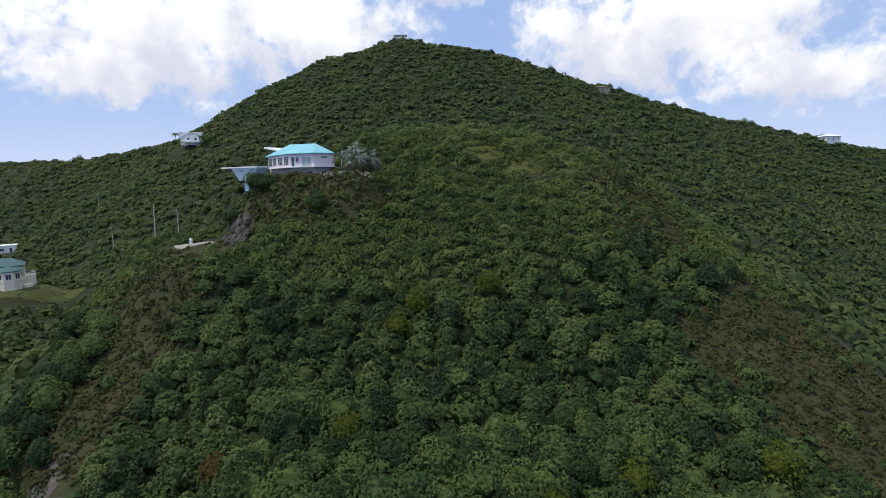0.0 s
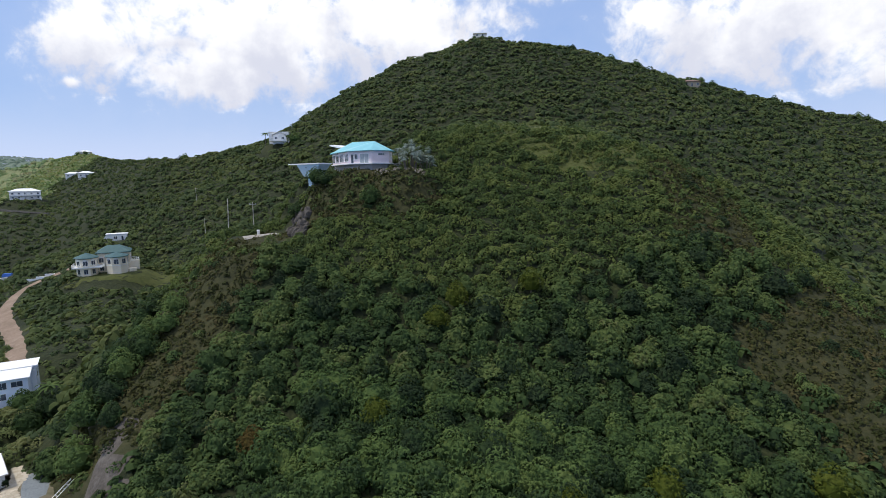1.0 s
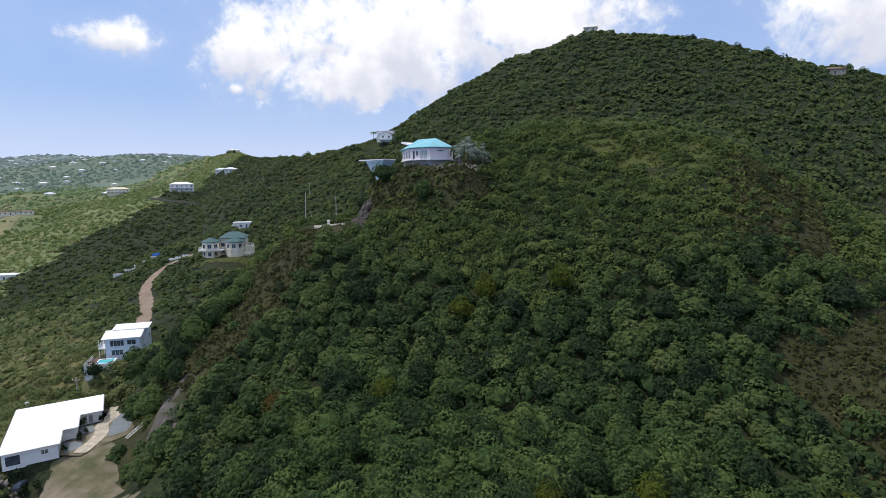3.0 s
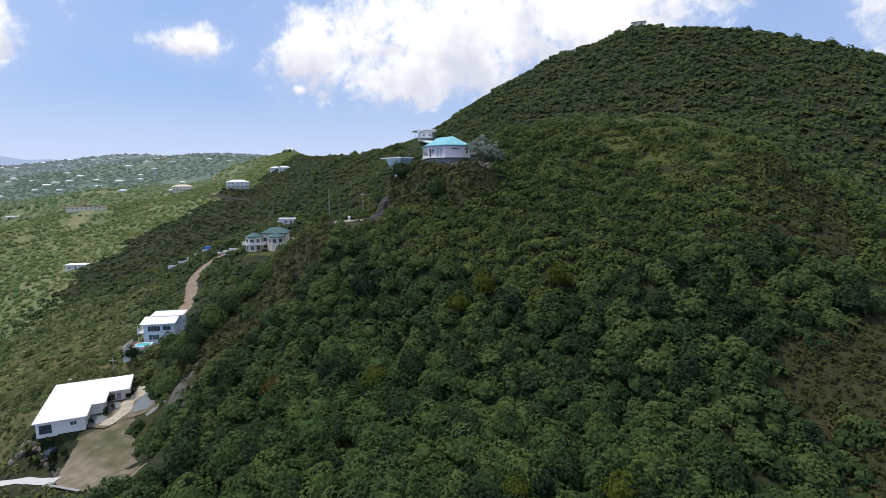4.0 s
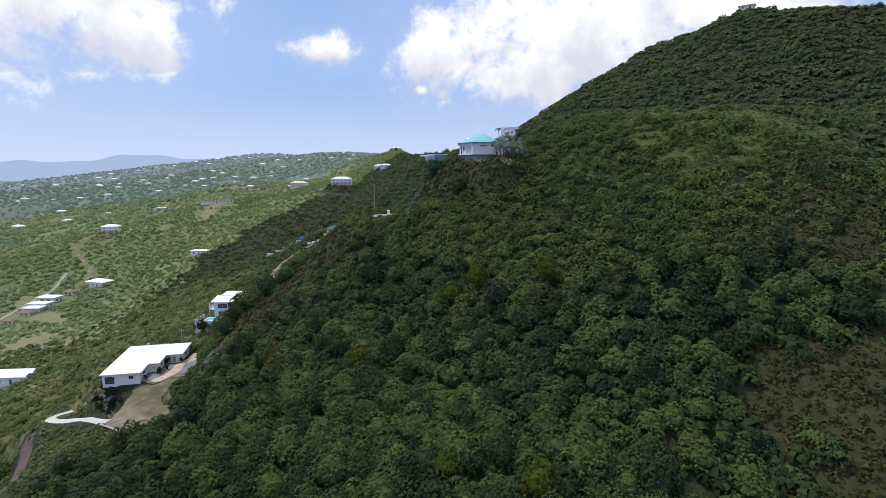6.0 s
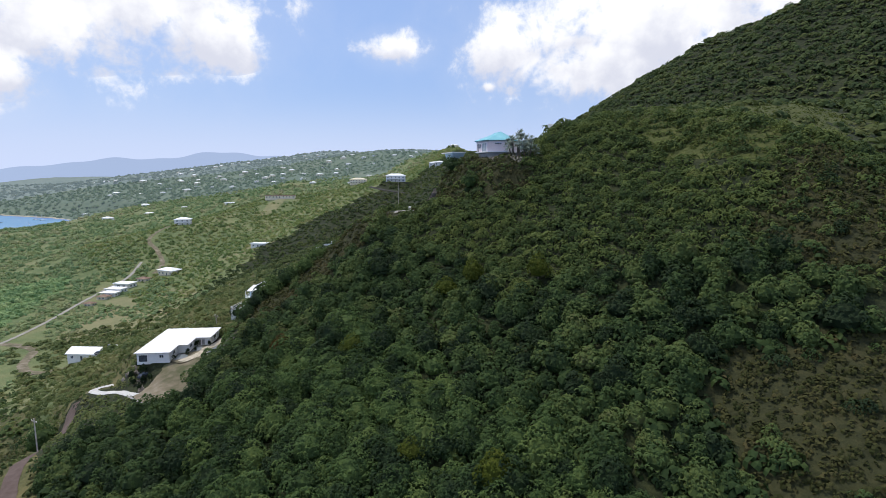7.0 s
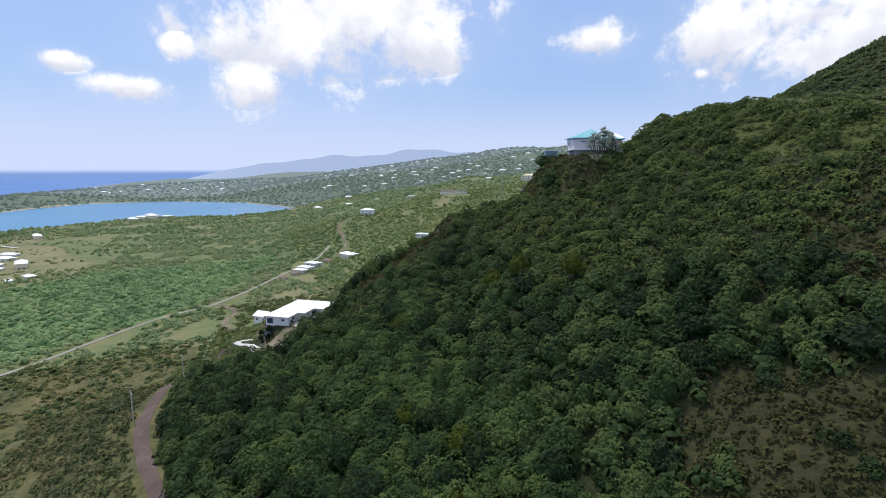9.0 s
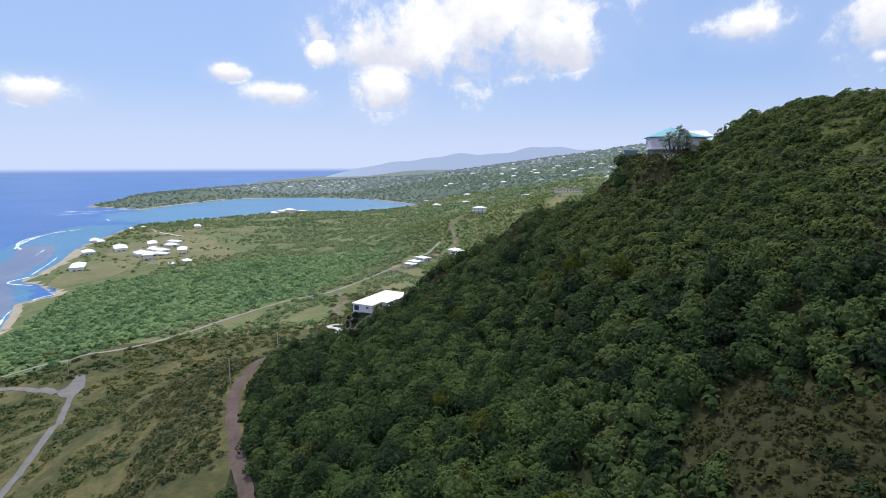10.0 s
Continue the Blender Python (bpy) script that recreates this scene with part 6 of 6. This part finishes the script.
def gate_post(x, y, h):
    e = thing("gate_post", "white painted masonry gate post by the road", "gate post", pose(x, y, float(on_ground(x, y)) - 0.2), "gate posts")
    bm = bmesh.new()
    box(bm, -0.25, -0.25, 0, 0.25, 0.25, h)
    part("shaft", bm, WHITE, e)
    bm = bmesh.new()
    vs = box(bm, -0.32, -0.32, h, 0.32, 0.32, h + 0.2)
    for v in vs[4:]:
        v.co.x *= 0.6
        v.co.y *= 0.6
    part("cap", bm, WHITE, e)


gate_post(-55.8, 117.4, 1.2)
gate_post(-100, 70, 1.8)
gate_post(-97, 66, 1.6)

# the bungalow's forecourt: flagstones between gravel beds
ZW = 54.3


def wb(u, v):
    p = WB @ Vector((u, v, 0))
    return (p.x, p.y)


patch("gravel_bed", [wb(10, 0.3), wb(13.4, 0.6), wb(13.0, 3.2), wb(9.6, 4.3)], GRAVEL, "blue-grey gravel bed by the wall", "gravel", 0.05, 5, 0.02, z=ZW)
patch("gravel_bed", [wb(12.4, 4.9), wb(15.4, 5.6), wb(14.8, 8.4), wb(12.4, 9.0)], GRAVEL, "blue-grey gravel bed in the angle of the house", "gravel", 0.05, 5, 0.02, z=ZW)
patch("gravel_bed", [wb(17.5, 2.2), wb(21.5, 3.0), wb(22.8, 7.0), wb(21.6, 11.5), wb(19.2, 10.8), wb(18.0, 6.5)], GRAVEL, "large blue-grey gravel bed beside the bank", "gravel", 0.05, 5, 0.02, z=ZW)
flag_kinds = []
for k in range(5):
    bm = bmesh.new()
    n = 6
    prism(bm, [((0.46 + 0.08 * rr.random()) * math.cos(6.283 * i / n + 0.3 * k), (0.46 + 0.08 * rr.random()) * math.sin(6.283 * i / n + 0.3 * k)) for i in range(n)], 0, 0.06)
    me = bpy.data.meshes.new("flagstone")
    bm.to_mesh(me)
    bm.free()
    me.materials.append(PAVER)
    flag_kinds.append(me)
court = thing("stone_path", "curved cream flagstone path between gravel beds", "path", pose(*wb(14, 4), ZW))
path_line = smooth_line([Vector(wb(13.0, -0.6)), Vector(wb(15.4, 2.2)), Vector(wb(16.6, 5.0)), Vector(wb(16.6, 7.6)), Vector(wb(18.6, 10.4)), Vector(wb(19.4, 14.0))], 0.62)
ox, oy = wb(14, 4)
for i, p in enumerate(path_line):
    d = (path_line[min(i + 1, len(path_line) - 1)] - path_line[max(i - 1, 0)]).normalized()
    for k in (-0.75, 0.0, 0.75):
        q = p + Vector((d.y, -d.x)) * (k * 0.95 + rr.uniform(-0.1, 0.1))
        o = new("flagstone", flag_kinds[rr.randrange(5)])
        o.parent = court
        o.matrix_basis = pose(q.x - ox, q.y - oy, rr.uniform(-0.01, 0.02), 0, 0, rr.uniform(0, 360))
patch("forecourt", [wb(9.4, 0), wb(13, -1.6), wb(17.5, 0.5), wb(22.5, 2.5), wb(23.5, 8), wb(22, 14), wb(17, 15), wb(16.7, 9.6), wb(12.2, 9.2), wb(12.2, 4.8), wb(9.4, 4.8)], DIRT, "pale sandy forecourt of the bungalow", "yard", 0.0, 5, 0.01, z=ZW)


def agave(x, y, z, s):
    e = thing("garden_shrub", "spiky grey-green garden shrub in the gravel", "shrub", pose(x, y, z) @ Matrix.Diagonal((s, s, s, 1)), "garden shrubs")
    v, f = crown(np.random.RandomState(abs(int(s * 100 + x))), 60, 0.7, 1.1, 0.22, 2, False, 0.8)
    ob = new("foliage", mesh_from("foliage", v, f, [SCRUB]))
    ob.parent = e
    bm = bmesh.new()
    tube(bm, (0, 0, -0.2), (0, 0, 0.5), 0.06, 0.04, 5)
    part("stem", bm, BARK, e)


for u, v, s in ((12.9, 8.6, 1.2), (16.4, 8.9, 1.1), (12.6, 3.4, 1.1), (10.0, 0.6, 0.9), (21.5, 10.5, 1.2), (13.6, 5.8, 0.7)):
    x, y = wb(u, v)
    agave(x, y, ZW, s)


for x, y, s in ((-66.5, 47.2, 1.6), (-64.2, 46.4, 1.4), (-62.4, 47.4, 1.3), (-68.5, 45.0, 1.5), (-65.6, 44.6, 1.3), (-61.5, 44.9, 1.2), (-70.3, 46.8, 1.2)):
    agave(x, y, float(on_ground(x, y)), s)


def garden_wall(line, h):
    """A white masonry wall in steps along the road side."""
    e = thing("garden_wall", "low white stepped masonry wall beside the dirt road", "wall", pose(line[0][0], line[0][1], 0), "garden walls")
    for (x0, y0), (x1, y1) in zip(line, line[1:]):
        bm = bmesh.new()
        z0 = float(on_ground((x0 + x1) / 2, (y0 + y1) / 2))
        d = Vector((x1 - x0, y1 - y0)).normalized() * 0.2
        prism(bm, [(x0 + d.y - line[0][0], y0 - d.x - line[0][1]), (x1 + d.y - line[0][0], y1 - d.x - line[0][1]), (x1 - d.y - line[0][0], y1 + d.x - line[0][1]), (x0 - d.y - line[0][0], y0 + d.x - line[0][1])], z0 - 1.0, z0 + h)
        part("wall_panel", bm, WHITE, e)


GARDEN_A = [(-231, 183), (-228, 187), (-226, 191), (-224.5, 195), (-224, 199), (-224.5, 203)]
GARDEN_B = [(-203, 192.5), (-199.5, 193.5), (-196, 194.5), (-192.5, 196)]
garden_wall(GARDEN_A, 1.1)
garden_wall(GARDEN_B, 0.9)
tx, ty = GARDEN_A[-1]
tarp = thing("tarpaulin", "blue plastic tarpaulin over a stack by the road", "tarpaulin", pose(tx - 2, ty + 2, float(on_ground(tx - 2, ty + 2)), 0, 0, 30))
bm = bmesh.new()
prism(bm, [(-2.2, -1.4), (2.2, -1.4), (2.2, 1.4), (-2.2, 1.4)], -0.3, 1.3, -0.3)
bmesh.ops.bevel(bm, geom=bm.edges[:], offset=0.15, segments=2)
part("sheet", bm, BLUETARP, tarp)


def ladder(x, y, z, rz):
    e = thing("ladder", "pale wooden ladder lying against the rocky bank", "ladder", pose(x, y, z, 0, -28, rz))
    for k in (-0.35, 0.35):
        bm = bmesh.new()
        box(bm, -2.1, k - 0.05, -0.05, 2.1, k + 0.05, 0.05)
        part("rail", bm, WHITE, e)
    for k in range(7):
        bm = bmesh.new()
        tube(bm, (-1.8 + 0.6 * k, -0.35, 0), (-1.8 + 0.6 * k, 0.35, 0), 0.03, 0.03, 6)
        part("rung", bm, WHITE, e)


x, y = wb(23.2, 1.5)
ladder(x, y, float(on_ground(x, y)) + 0.9, 75)


def car(x, y, z, rz, paint, label, s=1.0):
    e = thing("car", label, "car", pose(x, y, z, 0, 0, rz) @ Matrix.Diagonal((s, s, s, 1)))
    bm = bmesh.new()
    prism(bm, [(-2.1, -0.85), (2.1, -0.85), (2.1, 0.85), (-2.1, 0.85)], 0.35, 0.95, -0.03)
    bmesh.ops.bevel(bm, geom=bm.edges[:], offset=0.1, segments=2)
    body = part("body", bm, paint, e)
    bm = bmesh.new()
    prism(bm, [(-1.7, -0.8), (1.0, -0.8), (1.0, 0.8), (-1.7, 0.8)], 0.93, 1.45, -0.2)
    bmesh.ops.bevel(bm, geom=bm.edges[:], offset=0.06, segments=1)
    part("cabin", bm, GLASS, e)
    for wx in (-1.3, 1.3):
        for wy in (-0.82, 0.82):
            bm = bmesh.new()
            tube(bm, (wx, wy - 0.1, 0.33), (wx, wy + 0.1, 0.33), 0.33, 0.33, 12)
            wh = part("wheel", bm, RUBBER, e)
            bm = bmesh.new()
            tube(bm, (wx, wy - 0.11, 0.33), (wx, wy + 0.11, 0.33), 0.17, 0.17, 8)
            part("hub", bm, GREY, wh)


x, y = wb(3.2, -2.2)
car(x, y, float(on_ground(x, y)) + 0.05, 120, CARPAINT, "dark car parked by the garage end of the bungalow", 0.72)
car(-199, 64, float(on_ground(-199, 64)) + 0.3, 60, WHITE, "white car parked beside the roadside house")
car(-196, 59, float(on_ground(-196, 59)) + 0.3, 60, GREY, "grey car parked beside the roadside house")

# curved white concrete strip below the yard
strip("concrete_apron", [(-78.8, 43.0), (-78.6, 40.0), (-76.5, 38.4), (-71, 39.6), (-64, 41.6), (-56.5, 43.6)], 1.9, APRON, "curved white concrete driveway strip below the yard", "driveway", 0.22, 1.0, 0.08)
strip("wall", [(-56, 41.2), (-52, 41.6), (-48, 42.4)], 0.5, GREY, "low stone kerb below the yard", "kerb", 0.5, 1.0, 0.1)

# ---- houses on the plain, the headland and the far shore ----
def few_windows(name, l, w, h, wall, roof_mat, label, style, group, sides=4):
    e = thing(name, label, "house", None, group)
    plan = [(-l / 2, -w / 2), (l / 2, -w / 2), (l / 2, w / 2), (-l / 2, w / 2)]
    bm = bmesh.new()
    prism(bm, plan, -3.0, h)
    part("wall", bm, wall, e)
    bm = bmesh.new()
    if style == "hip":
        hip(bm, grown(plan, 0.8), h + 0.2, [(-(l - w) / 2 - 0.01, 0, h + 0.2 + w * 0.22), ((l - w) / 2 + 0.01, 0, h + 0.2 + w * 0.22)])
    else:
        prism(bm, grown(plan, 0.7), h, h + 0.3)
    part("roof", bm, roof_mat, e)
    for i in range(sides):
        a, b = plan[i], plan[(i + 1) % 4]
        opening(e, a, b, math.dist(a, b) * 0.22, math.dist(a, b) * 0.2, 0.9, 1.3, WHITE, GLASS)
        opening(e, a, b, math.dist(a, b) * 0.60, math.dist(a, b) * 0.2, 0.9, 1.3, WHITE, GLASS)
    return e


def settle(protos, places):
    for i, (x, y, rz, s) in enumerate(places):
        k = protos[i % len(protos)]
        m = pose(x, y, float(on_ground(x, y)) - 0.3, 0, 0, rz) @ Matrix.Diagonal((s, s, s, 1))
        if i < len(protos):
            k.matrix_basis = m
        else:
            copy_thing(k, Matrix()).matrix_basis = m


resort = [few_windows("resort_villa", 30, 13, 4.6, WHITE, ROOFWHITE, "long white resort building with a white hipped roof", "hip", "resort buildings"),
          few_windows("resort_villa", 22, 14, 4.2, WHITE, ROOFWHITE, "square white resort building with a white roof", "hip", "resort buildings"),
          few_windows("resort_villa", 26, 11, 6.4, CREAM, ROOFWHITE, "tall cream resort building with a white roof", "hip", "resort buildings")]
settle(resort, [(-557, -220, 25, 0.95), (-550, -251, 30, 0.80), (-575, -192, 20, 0.85), (-667, -296, 20, 0.70), (-567, -168, 50, 0.70), (-482, -164, 20, 0.85), (-646, -279, 30, 0.60), (-505, -178, 35, 0.90),
                (-506, -138, 15, 0.80), (-444, -212, 20, 0.85), (-523, -166, 60, 0.75), (-770, -195, 20, 0.80), (-498, -158, 70, 0.60), (-440, -114, 30, 0.50), (-462, -220, 10, 0.50), (-600, -175, 60, 0.60),
                (-797, -300, 30, 0.50), (-800, -284, 10, 0.45), (-545, -182, 10, 0.60), (-432, -126, 20, 0.35)])
homes = [few_windows("distant_house", 17, 10, 3.6, WHITE, ROOFWHITE, "distant white house with a white hipped roof", "hip", "distant houses", 1),
         few_windows("distant_house", 20, 11, 5.6, CREAM, ROOFWHITE, "distant cream two-storey house with white roof", "hip", "distant houses", 1),
         few_windows("distant_house", 15, 12, 3.4, WHITE, ROOFWHITE, "distant white flat-roofed house", "flat", "distant houses", 1)]
spots, tries = [(-985, -112, 20, 1.2), (-1000, -84, 30, 1.3), (-1020, -62, 50, 1.2), (-929, 200, 20, 1.0), (-1005, -100, 60, 0.9)], 0
hr = random.Random(31)
ZONES = [(-1300, -620, 150, 820, 22), (-2350, -1650, -420, 60, 34), (-2100, -1150, 300, 1250, 120)]
for x0, x1, y0, y1, n in ZONES:
    k = 0
    while k < n and tries < 4000:
        tries += 1
        x, y = hr.uniform(x0, x1), hr.uniform(y0, y1)
        if float(on_ground(x, y)) > 5 and all(math.dist((x, y), q[:2]) > 34 for q in spots):
            spots.append((x, y, hr.uniform(0, 90), hr.uniform(0.5, 0.85)))
            k += 1
settle(homes, spots)
cottages = [few_windows("roadside_house", 11, 7, 3.0, WHITE, ROOFWHITE, "low white-roofed house in the roadside row", "flat", "roadside row"),
            few_windows("roadside_house", 10, 7, 3.0, CREAM, BROWNROOF, "small house with a brown roof in the roadside row", "hip", "roadside row")]
settle(cottages, [(-352, 96, 40, 1.0), (-372, 118, 30, 0.8), (-364, 104, 35, 1.1), (-338, 86, 40, 0.7), (-344, 91, 40, 0.9), (-326, 76, 40, 0.6)])
plain_house("long_building", 34, 8, 3.0, CREAM, BROWNROOF, "long low brown-roofed building with a dark open front", "flat", 1, m=pose(-532, 305, float(on_ground(-532, 305)) + 1.0, 0, 0, 55), category="building")


def boat(x, y, rz):
    e = thing("sailing_boat", "small white sailing boat moored in the bay", "boat", pose(x, y, 0.1, 0, 0, rz), "moored boats")
    bm = bmesh.new()
    vs = box(bm, -5, -1.3, -0.3, 5, 1.3, 1.1)
    for v in vs:
        if v.co.x > 0:
            v.co.y *= 0.1
        if v.co.z < 0:
            v.co.x *= 0.8
    part("hull", bm, WHITE, e)
    bm = bmesh.new()
    tube(bm, (0.5, 0, 1.0), (0.5, 0, 12), 0.12, 0.08, 6)
    part("mast", bm, WHITE, e)


for i in range(12):
    boat(-1150 - hr.uniform(0, 160), hr.uniform(20, 160), hr.uniform(0, 360))

# garden trees round the resort and along the shore
pts = np.concatenate([spread(rng, -700, -400, -300, -70, 12.0, lambda x, y: waves(x, y, 45, 61) > 0.0, 0.75),
                      spread(rng, -860, -560, -345, -215, 7.0, lambda x, y: (waves(x, y, 50, 62) > -0.2) & (y < -235 - 0.12 * (x + 560)), 0.9),
                      spread(rng, -470, -425, -150, -75, 7.0, lambda x, y: waves(x, y, 22, 63) > 0.1, 0.8),
                      spread(rng, -830, -720, -215, -160, 8.0, lambda x, y: waves(x, y, 30, 64) > 0.0, 0.9)])
scatter("resort_trees", wood_kinds, pts, rng, VALLEYSUNLEAF, "clumps of dark garden trees among the resort buildings", "trees")
